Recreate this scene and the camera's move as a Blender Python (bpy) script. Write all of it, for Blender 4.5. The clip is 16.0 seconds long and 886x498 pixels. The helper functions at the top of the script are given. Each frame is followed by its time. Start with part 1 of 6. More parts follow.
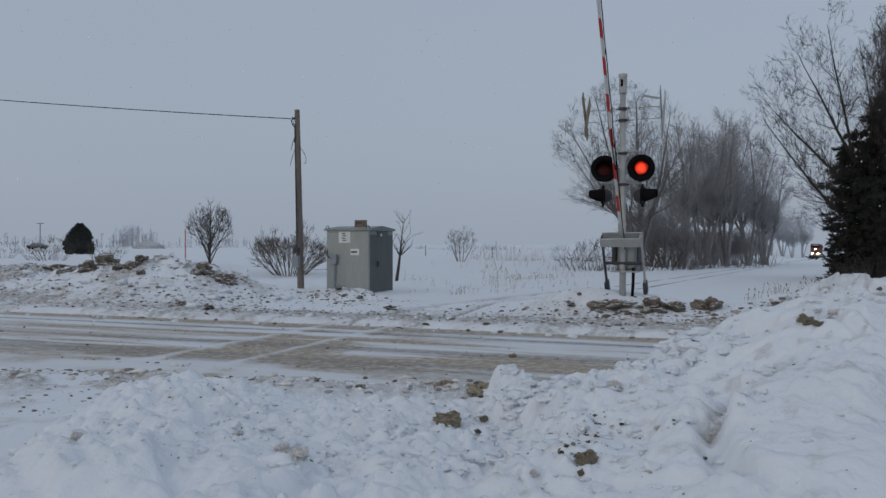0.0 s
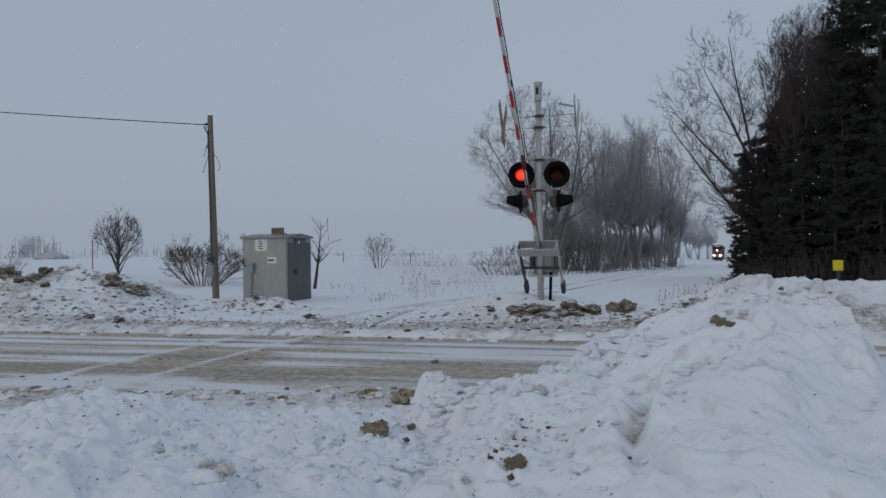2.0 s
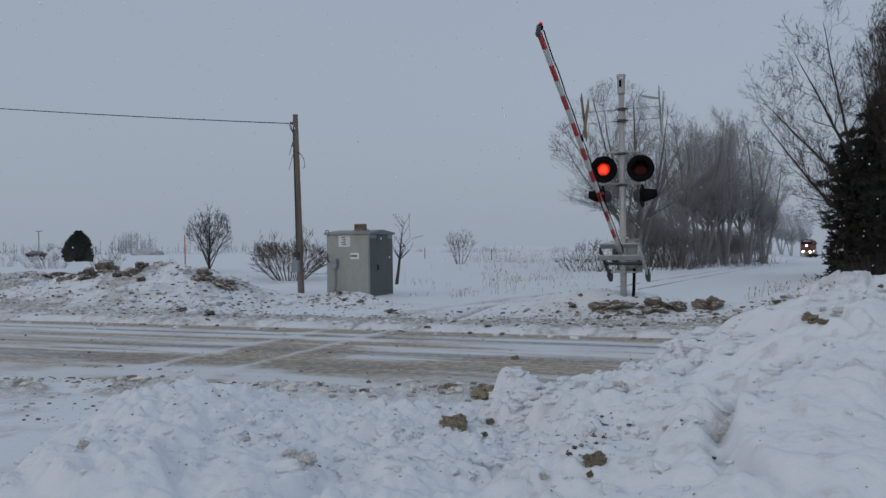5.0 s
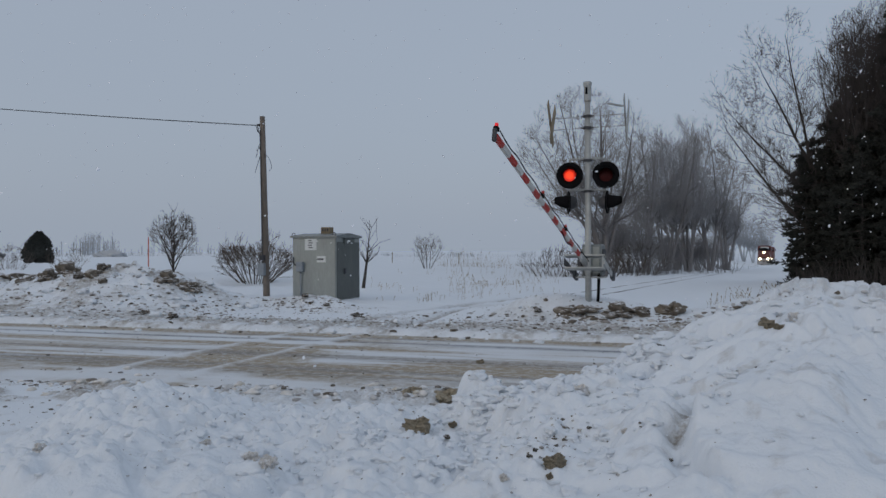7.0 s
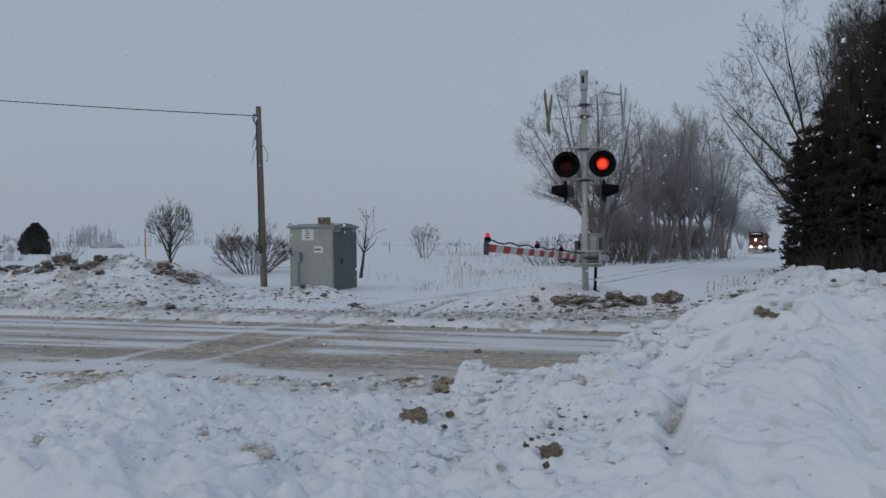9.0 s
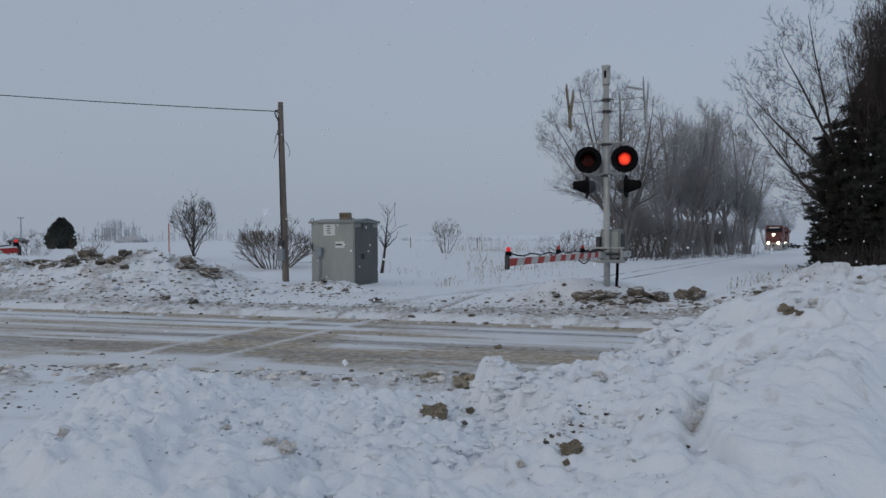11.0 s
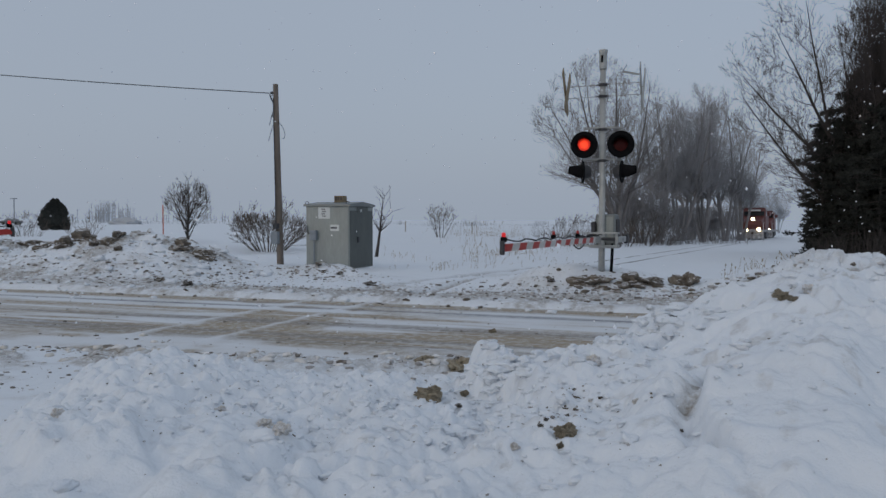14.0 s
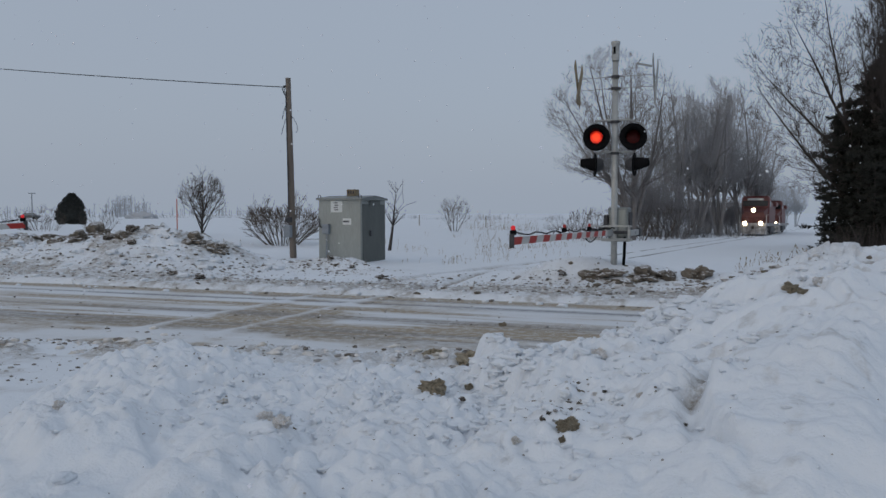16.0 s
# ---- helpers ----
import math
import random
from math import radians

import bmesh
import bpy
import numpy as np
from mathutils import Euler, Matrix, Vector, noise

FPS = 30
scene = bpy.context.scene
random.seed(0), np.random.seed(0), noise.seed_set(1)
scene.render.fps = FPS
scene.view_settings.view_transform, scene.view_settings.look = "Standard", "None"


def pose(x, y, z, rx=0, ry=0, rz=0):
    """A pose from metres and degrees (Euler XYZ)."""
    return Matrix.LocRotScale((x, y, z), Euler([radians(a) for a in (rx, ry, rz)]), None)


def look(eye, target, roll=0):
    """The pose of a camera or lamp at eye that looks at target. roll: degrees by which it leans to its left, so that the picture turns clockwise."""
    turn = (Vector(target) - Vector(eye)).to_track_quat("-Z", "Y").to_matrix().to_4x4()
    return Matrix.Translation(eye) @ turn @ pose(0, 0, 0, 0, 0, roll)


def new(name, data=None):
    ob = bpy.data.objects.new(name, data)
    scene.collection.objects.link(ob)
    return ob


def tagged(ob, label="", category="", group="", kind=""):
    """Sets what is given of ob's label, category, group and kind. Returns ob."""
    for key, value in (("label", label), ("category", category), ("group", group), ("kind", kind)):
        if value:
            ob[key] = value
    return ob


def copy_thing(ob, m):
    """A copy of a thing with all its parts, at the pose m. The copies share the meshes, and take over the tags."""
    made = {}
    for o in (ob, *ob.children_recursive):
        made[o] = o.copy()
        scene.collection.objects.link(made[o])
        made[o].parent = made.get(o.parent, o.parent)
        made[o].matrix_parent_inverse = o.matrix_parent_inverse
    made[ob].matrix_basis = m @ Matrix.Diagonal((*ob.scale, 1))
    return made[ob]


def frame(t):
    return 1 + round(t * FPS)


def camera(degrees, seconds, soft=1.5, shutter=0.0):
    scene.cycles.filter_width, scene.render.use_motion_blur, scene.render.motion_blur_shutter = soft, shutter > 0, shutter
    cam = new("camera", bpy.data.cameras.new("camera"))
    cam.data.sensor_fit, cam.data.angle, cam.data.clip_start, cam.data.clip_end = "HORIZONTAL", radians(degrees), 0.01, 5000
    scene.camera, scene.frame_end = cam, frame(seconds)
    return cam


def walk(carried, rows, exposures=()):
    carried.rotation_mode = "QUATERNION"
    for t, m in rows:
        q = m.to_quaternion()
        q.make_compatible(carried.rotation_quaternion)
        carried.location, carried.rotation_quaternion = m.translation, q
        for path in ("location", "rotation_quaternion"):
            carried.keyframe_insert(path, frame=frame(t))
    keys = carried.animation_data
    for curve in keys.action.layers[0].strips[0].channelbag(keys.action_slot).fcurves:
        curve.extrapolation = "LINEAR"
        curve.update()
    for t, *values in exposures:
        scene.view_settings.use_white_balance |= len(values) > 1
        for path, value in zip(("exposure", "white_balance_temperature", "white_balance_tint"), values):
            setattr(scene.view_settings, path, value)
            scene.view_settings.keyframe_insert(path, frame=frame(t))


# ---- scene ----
cam = camera(58.0, 16.0)
PATH = [
    (0.0, pose(8.500, -10.800, 1.750, 89.640, -0.000, 26.700)),
    (0.5, pose(8.478, -10.826, 1.748, 89.692, -0.542, 25.763)),
    (1.0, pose(8.440, -10.841, 1.758, 89.761, 0.127, 25.047)),
    (1.5, pose(8.449, -10.812, 1.759, 89.626, 0.741, 22.420)),
    (2.0, pose(8.452, -10.826, 1.764, 90.033, 0.735, 20.795)),
    (2.5, pose(8.443, -10.848, 1.769, 90.685, 0.927, 22.281)),
    (3.0, pose(8.447, -10.846, 1.762, 90.385, 0.979, 23.477)),
    (3.5, pose(8.447, -10.852, 1.769, 90.583, 1.185, 24.227)),
    (4.0, pose(8.458, -10.846, 1.756, 90.388, 1.251, 25.812)),
    (4.2, pose(8.457, -10.848, 1.760, 89.731, 1.165, 26.243)),
    (6.3, pose(8.487, -10.741, 1.736, 90.360, 0.249, 26.494)),
    (6.5, pose(8.484, -10.843, 1.755, 90.421, 0.451, 25.922)),
    (7.0, pose(8.499, -10.826, 1.747, 90.126, 0.247, 24.302)),
    (7.5, pose(8.498, -10.840, 1.757, 89.463, 0.256, 23.551)),
    (8.0, pose(8.499, -10.824, 1.753, 89.474, 0.385, 24.170)),
    (8.5, pose(8.504, -10.821, 1.746, 89.361, 0.139, 24.144)),
    (9.0, pose(8.509, -10.831, 1.755, 89.364, 0.534, 24.111)),
    (9.5, pose(8.508, -10.827, 1.749, 88.645, 0.533, 24.274)),
    (9.7, pose(8.510, -10.833, 1.763, 88.753, 0.717, 24.916)),
    (11.8, pose(8.512, -10.819, 1.758, 89.167, 0.387, 25.635)),
    (12.0, pose(8.509, -10.803, 1.754, 89.290, 0.386, 24.983)),
    (12.5, pose(8.517, -10.806, 1.745, 89.164, 0.036, 22.790)),
    (13.0, pose(8.510, -10.802, 1.761, 88.618, 0.235, 22.619)),
    (13.5, pose(8.508, -10.805, 1.743, 88.167, -0.107, 23.853)),
    (14.0, pose(8.501, -10.821, 1.753, 87.903, -0.021, 25.253)),
    (14.5, pose(8.503, -10.800, 1.749, 87.897, 0.347, 25.961)),
    (15.0, pose(8.509, -10.805, 1.751, 88.067, 0.259, 25.589)),
    (15.5, pose(8.519, -10.808, 1.753, 87.872, 0.453, 25.261)),
    (16.0, pose(8.546, -10.746, 1.739, 87.470, 0.055, 26.291)),
]
walk(cam, PATH)

# ---- world, sun, exposure ----
scene.view_settings.exposure = -1.5
world = bpy.data.worlds.new("overcast_sky")
scene.world = world
world.use_nodes = True
wn, wl = world.node_tree.nodes, world.node_tree.links
wn.clear()
w_out = wn.new("ShaderNodeOutputWorld")
w_sky = wn.new("ShaderNodeTexSky")
w_sky.sky_type = "NISHITA"
w_sky.sun_disc = False
w_sky.sun_elevation, w_sky.sun_rotation = radians(24), radians(200)
w_sky.dust_density = 6.0
w_bg = wn.new("ShaderNodeBackground")
w_bg.inputs[1].default_value = 0.05
w_cloud = wn.new("ShaderNodeBackground")
w_tc = wn.new("ShaderNodeTexCoord")
w_noise = wn.new("ShaderNodeTexNoise")
w_noise.inputs["Scale"].default_value = 1.6
w_noise.inputs["Detail"].default_value = 3.0
w_ramp = wn.new("ShaderNodeValToRGB")
w_ramp.color_ramp.elements[0].color = (0.318, 0.372, 0.457, 1)
w_ramp.color_ramp.elements[1].color = (0.346, 0.398, 0.478, 1)
w_cloud.inputs[1].default_value = 2.60
w_add = wn.new("ShaderNodeAddShader")
wl.new(w_tc.outputs["Generated"], w_noise.inputs["Vector"])
wl.new(w_noise.outputs["Fac"], w_ramp.inputs["Fac"])
wl.new(w_ramp.outputs["Color"], w_cloud.inputs["Color"])
wl.new(w_sky.outputs["Color"], w_bg.inputs["Color"])
wl.new(w_bg.outputs[0], w_add.inputs[0])
wl.new(w_cloud.outputs[0], w_add.inputs[1])
wl.new(w_add.outputs[0], w_out.inputs["Surface"])

sun_data = bpy.data.lights.new("sun", "SUN")
sun_data.energy, sun_data.angle, sun_data.color = 0.5, radians(40), (1.0, 0.97, 0.93)
sun = new("sun", sun_data)
sun.matrix_world = look((0, 0, 60), (-12, 14, 40))


# ---- materials ----
def mat(name, base, rough=0.6, metal=0.0, var=0.25, scale=6.0, fine=40.0, bump=0.15, dist=0.01, tint=None, per_object=0.0, island=None, dusted=False, stretch=(1, 1, 1), spec=0.5):
    """A surface with grain at two scales: base colour, darker and tinted patches, fine relief."""
    m = bpy.data.materials.new(name)
    m.use_nodes = True
    n, l = m.node_tree.nodes, m.node_tree.links
    b = n["Principled BSDF"]
    b.inputs["Roughness"].default_value, b.inputs["Metallic"].default_value = rough, metal
    b.inputs["Specular IOR Level"].default_value = spec
    tc = n.new("ShaderNodeTexCoord")
    mp = n.new("ShaderNodeMapping")
    mp.inputs["Scale"].default_value = stretch
    l.new(tc.outputs["Object"], mp.inputs["Vector"])
    big, small = n.new("ShaderNodeTexNoise"), n.new("ShaderNodeTexNoise")
    for k, s, d in ((big, scale, 4), (small, fine, 3)):
        k.inputs["Scale"].default_value, k.inputs["Detail"].default_value = s, d
        l.new(mp.outputs["Vector"], k.inputs["Vector"])
    dark = tint or tuple(c * (1 - var) for c in base)
    light = tuple(min(1.0, c * (1 + var * 0.5)) for c in base)
    ramp = n.new("ShaderNodeValToRGB")
    ramp.color_ramp.elements[0].position, ramp.color_ramp.elements[1].position = 0.33, 0.67
    ramp.color_ramp.elements[0].color, ramp.color_ramp.elements[1].color = (*dark, 1), (*light, 1)
    mixv = n.new("ShaderNodeMath")
    mixv.operation = "MULTIPLY_ADD"
    mixv.inputs[1].default_value = 0.6
    half = n.new("ShaderNodeMath")
    half.operation = "MULTIPLY"
    half.inputs[1].default_value = 0.4
    l.new(small.outputs["Fac"], half.inputs[0])
    l.new(big.outputs["Fac"], mixv.inputs[0])
    l.new(half.outputs[0], mixv.inputs[2])
    l.new(mixv.outputs[0], ramp.inputs["Fac"])
    col = ramp.outputs["Color"]
    if per_object:
        oi = n.new("ShaderNodeObjectInfo")
        hsv = n.new("ShaderNodeHueSaturation")
        mr = n.new("ShaderNodeMapRange")
        mr.inputs["To Min"].default_value, mr.inputs["To Max"].default_value = 1 - per_object, 1 + per_object
        l.new(oi.outputs["Random"], mr.inputs["Value"])
        l.new(mr.outputs["Result"], hsv.inputs["Value"])
        l.new(col, hsv.inputs["Color"])
        col = hsv.outputs["Color"]
    if island:
        ge = n.new("ShaderNodeNewGeometry")
        r2 = n.new("ShaderNodeValToRGB")
        r2.color_ramp.elements[0].color, r2.color_ramp.elements[1].color = (0, 0, 0, 1), (1, 1, 1, 1)
        r2.color_ramp.elements[0].position = 0.25
        l.new(ge.outputs["Random Per Island"], r2.inputs["Fac"])
        mx = n.new("ShaderNodeMix")
        mx.data_type = "RGBA"
        l.new(r2.outputs["Color"], mx.inputs[0])
        l.new(col, mx.inputs[6])
        mx.inputs[7].default_value = (*island, 1)
        col = mx.outputs[2]
    if dusted:
        ge = n.new("ShaderNodeNewGeometry")
        sx = n.new("ShaderNodeSeparateXYZ")
        l.new(ge.outputs["Normal"], sx.inputs[0])
        ad = n.new("ShaderNodeMath")
        l.new(sx.outputs["Z"], ad.inputs[0])
        l.new(small.outputs["Fac"], ad.inputs[1])
        r3 = n.new("ShaderNodeValToRGB")
        r3.color_ramp.elements[0].position, r3.color_ramp.elements[1].position = 0.66, 0.80
        sc = n.new("ShaderNodeMath")
        sc.operation = "MULTIPLY"
        sc.inputs[1].default_value = 0.52
        l.new(ad.outputs[0], sc.inputs[0])
        l.new(sc.outputs[0], r3.inputs["Fac"])
        mx = n.new("ShaderNodeMix")
        mx.data_type = "RGBA"
        l.new(r3.outputs["Color"], mx.inputs[0])
        l.new(col, mx.inputs[6])
        mx.inputs[7].default_value = (0.70, 0.71, 0.73, 1)
        col = mx.outputs[2]
    l.new(col, b.inputs["Base Color"])
    if bump:
        bp = n.new("ShaderNodeBump")
        bp.inputs["Strength"].default_value, bp.inputs["Distance"].default_value = bump, dist
        l.new(mixv.outputs[0], bp.inputs["Height"])
        l.new(bp.outputs["Normal"], b.inputs["Normal"])
    return m


def glow(name, colour, strength, rim=None):
    """A lit face; with a rim colour it reddens from its middle outwards."""
    m = bpy.data.materials.new(name)
    m.use_nodes = True
    n, l = m.node_tree.nodes, m.node_tree.links
    b = n["Principled BSDF"]
    b.inputs["Base Color"].default_value = (*colour, 1)
    b.inputs["Emission Color"].default_value = (*colour, 1)
    b.inputs["Emission Strength"].default_value = strength
    if rim:
        tc, ln, ramp, wob = n.new("ShaderNodeTexCoord"), n.new("ShaderNodeVectorMath"), n.new("ShaderNodeValToRGB"), n.new("ShaderNodeTexNoise")
        ln.operation = "LENGTH"
        wob.inputs["Scale"].default_value = 14.0
        add = n.new("ShaderNodeMath")
        add.operation = "MULTIPLY_ADD"
        add.inputs[1].default_value = 0.07
        l.new(tc.outputs["Object"], ln.inputs[0])
        l.new(tc.outputs["Object"], wob.inputs["Vector"])
        l.new(wob.outputs["Fac"], add.inputs[0])
        l.new(ln.outputs["Value"], add.inputs[2])
        ramp.color_ramp.elements[0].position, ramp.color_ramp.elements[1].position = 0.085, 0.160
        ramp.color_ramp.elements[0].color, ramp.color_ramp.elements[1].color = (*colour, 1), (*rim, 1)
        l.new(add.outputs[0], ramp.inputs["Fac"])
        l.new(ramp.outputs["Color"], b.inputs["Emission Color"])
    return m


def snow_material(name, clean, soil, wet, floor=0.22):
    """Snow with the sheet's own dirt and wet masks broken up by grain."""
    m = bpy.data.materials.new(name)
    m.use_nodes = True
    n, l = m.node_tree.nodes, m.node_tree.links
    b = n["Principled BSDF"]
    b.inputs["Roughness"].default_value = 0.75
    b.inputs["Specular IOR Level"].default_value = 0.25
    tc = n.new("ShaderNodeTexCoord")

    def tex(scale, detail=4.0, rough=0.6):
        k = n.new("ShaderNodeTexNoise")
        k.inputs["Scale"].default_value, k.inputs["Detail"].default_value, k.inputs["Roughness"].default_value = scale, detail, rough
        l.new(tc.outputs["Object"], k.inputs["Vector"])
        return k.outputs["Fac"]

    def maths(op, a, c, clamp=False):
        k = n.new("ShaderNodeMath")
        k.operation, k.use_clamp = op, clamp
        for i, v in enumerate((a, c)):
            if isinstance(v, (int, float)):
                k.inputs[i].default_value = v
            else:
                l.new(v, k.inputs[i])
        return k.outputs[0]

    def mix(f, a, c):
        k = n.new("ShaderNodeMix")
        k.data_type = "RGBA"
        l.new(f, k.inputs["Factor"])
        for s, v in (("A", a), ("B", c)):
            sock = [i for i in k.inputs if i.name == s and i.type == "RGBA"][0]
            if isinstance(v, tuple):
                sock.default_value = (*v, 1)
            else:
                l.new(v, sock)
        return [o for o in k.outputs if o.type == "RGBA"][0]

    def attr(a):
        k = n.new("ShaderNodeAttribute")
        k.attribute_name = a
        return k.outputs["Fac"]

    grain, mid, broad = tex(38, 5), tex(7, 5, 0.65), tex(0.9, 3)
    c = mix(maths("MULTIPLY", broad, 0.8), clean, tuple(v * 0.93 for v in clean))
    speck = maths("MULTIPLY", maths("SUBTRACT", maths("ADD", mid, maths("MULTIPLY", grain, 0.6)), 0.62), 3.2, True)
    fd = maths("MULTIPLY", attr("dirt"), maths("ADD", maths("MULTIPLY", speck, 0.85), floor), True)
    c = mix(fd, c, mix(grain, soil, tuple(v * 1.7 for v in soil)))
    fw = maths("MULTIPLY", attr("wet"), maths("ADD", maths("MULTIPLY", speck, 0.6), 0.45), True)
    c = mix(fw, c, wet)
    l.new(c, b.inputs["Base Color"])
    h = maths("ADD", maths("MULTIPLY", mid, 0.7), maths("MULTIPLY", grain, 0.25))
    bp = n.new("ShaderNodeBump")
    bp.inputs["Strength"].default_value, bp.inputs["Distance"].default_value = 0.7, 0.04
    l.new(h, bp.inputs["Height"])
    l.new(bp.outputs["Normal"], b.inputs["Normal"])
    return m


M_SNOW = snow_material("snow", (0.762, 0.805, 0.855), (0.17, 0.147, 0.118), (0.16, 0.16, 0.17), 0.10)
M_ROAD = snow_material("packed_road_snow", (0.705, 0.735, 0.77), (0.25, 0.21, 0.155), (0.15, 0.16, 0.18), 0.42)
M_CLOD = mat("dirty_ice", (0.185, 0.163, 0.135), 0.9, scale=2.6, fine=14, bump=0.8, dist=0.06, per_object=0.3, tint=(0.085, 0.072, 0.058), spec=0.2, dusted=True)
M_TANCLOD = mat("tan_frozen_clod", (0.43, 0.38, 0.29), 0.9, scale=3, fine=14, bump=0.9, dist=0.06, tint=(0.20, 0.165, 0.115), spec=0.2)
M_CRUMB = mat("sandy_crumbs", (0.185, 0.163, 0.135), 0.9, scale=14, fine=60, bump=0.5, dist=0.02, tint=(0.075, 0.062, 0.05), island=(0.62, 0.62, 0.63), spec=0.2)
M_SNOWCLOD = mat("snow_lump", (0.80, 0.81, 0.84), 0.9, var=0.3, scale=2.2, fine=10, bump=0.7, dist=0.06, tint=(0.52, 0.48, 0.41), spec=0.2)
M_SNOWCAP = mat("fresh_snow", (0.762, 0.805, 0.855), 0.8, var=0.06, scale=8, bump=0.4, dist=0.02)
M_GALV = mat("galvanised_steel", (0.42, 0.43, 0.42), 0.5, 0.35, var=0.22, scale=5, fine=30)
M_ALU = mat("weathered_aluminium", (0.30, 0.325, 0.315), 0.45, 0.45, var=0.16, scale=2.5, fine=22, stretch=(1, 1, 0.25), bump=0.06)
M_ALU_DARK = mat("dull_aluminium", (0.23, 0.25, 0.25), 0.45, 0.45, var=0.2, scale=2.5, fine=22, stretch=(1, 1, 0.25), bump=0.06)
# cabinet door metal, darkened to paint the shade on its east side
M_DOOR_SHADE = mat("grey_green_shaded_metal", (0.105, 0.118, 0.112), 0.5, 0.3, var=0.2, scale=2.5, fine=20, stretch=(1, 1, 0.25), bump=0.06)
M_BLACK = mat("flat_black_paint", (0.008, 0.008, 0.009), 0.8, var=0.4, scale=12, spec=0.08)
M_DARKSTEEL = mat("dark_steel", (0.07, 0.07, 0.075), 0.6, 0.4, var=0.4)
M_LENS = mat("red_lens_unlit", (0.055, 0.006, 0.005), 0.4, var=0.3, scale=20, bump=0.05, spec=0.15)
M_RED = mat("red_reflective_sheet", (0.42, 0.030, 0.024), 0.5, var=0.22, scale=9)
M_WHITE = mat("white_reflective_sheet", (0.56, 0.56, 0.55), 0.5, var=0.15, scale=9)
M_WOODPOLE = mat("weathered_pole_wood", (0.165, 0.14, 0.12), 0.9, var=0.45, scale=5, fine=45, stretch=(1, 1, 0.08), bump=0.5, dist=0.01)
M_TIMBER = mat("old_timber", (0.26, 0.21, 0.14), 0.9, var=0.4, scale=5, fine=45, stretch=(1, 1, 0.1), bump=0.5)
M_BARK = mat("dark_bark", (0.055, 0.046, 0.042), 0.9, var=0.4, scale=3, fine=30, bump=0.3)
M_BARK_TWIG = mat("dark_reddish_twigs", (0.072, 0.060, 0.056), 0.95, var=0.35, scale=3, bump=0)
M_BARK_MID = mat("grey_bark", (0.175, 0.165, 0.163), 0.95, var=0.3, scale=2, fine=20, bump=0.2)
# trackside trunks, row, scrub and cottonwood twigs, lightened to paint in the haze
M_BARK_TRUNK = mat("haze_grey_bark", (0.225, 0.215, 0.215), 0.95, var=0.3, scale=2, fine=20, bump=0.2)
M_BARK_ROW = mat("brown_grey_haze_twigs", (0.34, 0.335, 0.345), 0.95, var=0.25, scale=1.5, fine=14, bump=0.1)
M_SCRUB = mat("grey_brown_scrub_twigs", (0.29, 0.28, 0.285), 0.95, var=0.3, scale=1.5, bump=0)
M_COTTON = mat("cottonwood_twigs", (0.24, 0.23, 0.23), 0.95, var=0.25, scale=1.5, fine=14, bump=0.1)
# pale blue-grey for far things, with the distance haze put into the colour
M_FAR_HAZE = mat("haze_pale_far", (0.43, 0.455, 0.49), 0.95, var=0.15, scale=1, bump=0)
M_SHRUB = mat("brown_shrub_twigs", (0.115, 0.094, 0.078), 0.95, var=0.35, scale=3, bump=0)
M_FLAKE = bpy.data.materials.new("snowflake")
M_FLAKE.use_nodes = True
fn, fl = M_FLAKE.node_tree.nodes, M_FLAKE.node_tree.links
f_dif, f_tra, f_add = fn.new("ShaderNodeBsdfDiffuse"), fn.new("ShaderNodeBsdfTranslucent"), fn.new("ShaderNodeMixShader")
for node in (f_dif, f_tra):
    node.inputs["Color"].default_value = (0.96, 0.97, 1.0, 1)
f_add.inputs[0].default_value = 0.5
fl.new(f_dif.outputs[0], f_add.inputs[1])
fl.new(f_tra.outputs[0], f_add.inputs[2])
fl.new(f_add.outputs[0], fn["Material Output"].inputs["Surface"])
M_WEED = mat("dry_weed_stalks", (0.30, 0.235, 0.155), 0.95, var=0.35, scale=4, bump=0)
M_NEEDLE = mat("spruce_needles", (0.047, 0.049, 0.043), 0.9, var=0.5, scale=2, fine=12, bump=0, spec=0.1)
M_CEDAR = mat("cedar_foliage", (0.040, 0.044, 0.040), 0.85, var=0.45, scale=3, fine=14, bump=0)
M_ORANGE = mat("orange_marker_paint", (0.52, 0.12, 0.05), 0.6, var=0.25)
M_YELLOW = mat("yellow_paint", (0.62, 0.50, 0.02), 0.5, var=0.15)
M_LABEL = mat("white_label", (0.62, 0.64, 0.63), 0.5, var=0.08)
M_INK = mat("black_ink", (0.05, 0.05, 0.06), 0.6, var=0.2)
M_METERBOX = mat("grey_painted_box", (0.24, 0.27, 0.30), 0.55, 0.2, var=0.2)
# train red dulled towards grey, with haze mixed into the paint colour
M_TRAINRED = mat("hazed_red_train_paint", (0.125, 0.036, 0.033), 0.55, var=0.4, scale=1.2, fine=10)
M_TRAINGLASS = mat("dark_cab_glass", (0.02, 0.022, 0.025), 0.12, var=0.2)
M_TRAINSNOW = mat("snow_caked_steel", (0.42, 0.42, 0.42), 0.9, var=0.45, scale=2.5, fine=14, bump=0.5, dist=0.05, tint=(0.12, 0.11, 0.11))
M_RUST = mat("rusty_steel", (0.085, 0.052, 0.035), 0.85, 0.3, var=0.4, scale=1.5)
M_CARPAINT = mat("dark_car_paint", (0.10, 0.11, 0.12), 0.4, 0.2, var=0.2)
G_RED = glow("lit_red_lamp", (1.0, 0.050, 0.014), 3.6, (0.13, 0.002, 0.001))
G_REDSMALL = glow("lit_gate_lamp", (0.8, 0.015, 0.02), 0.9)
G_HEAD = glow("lit_headlight", (1.0, 0.80, 0.50), 26.0)


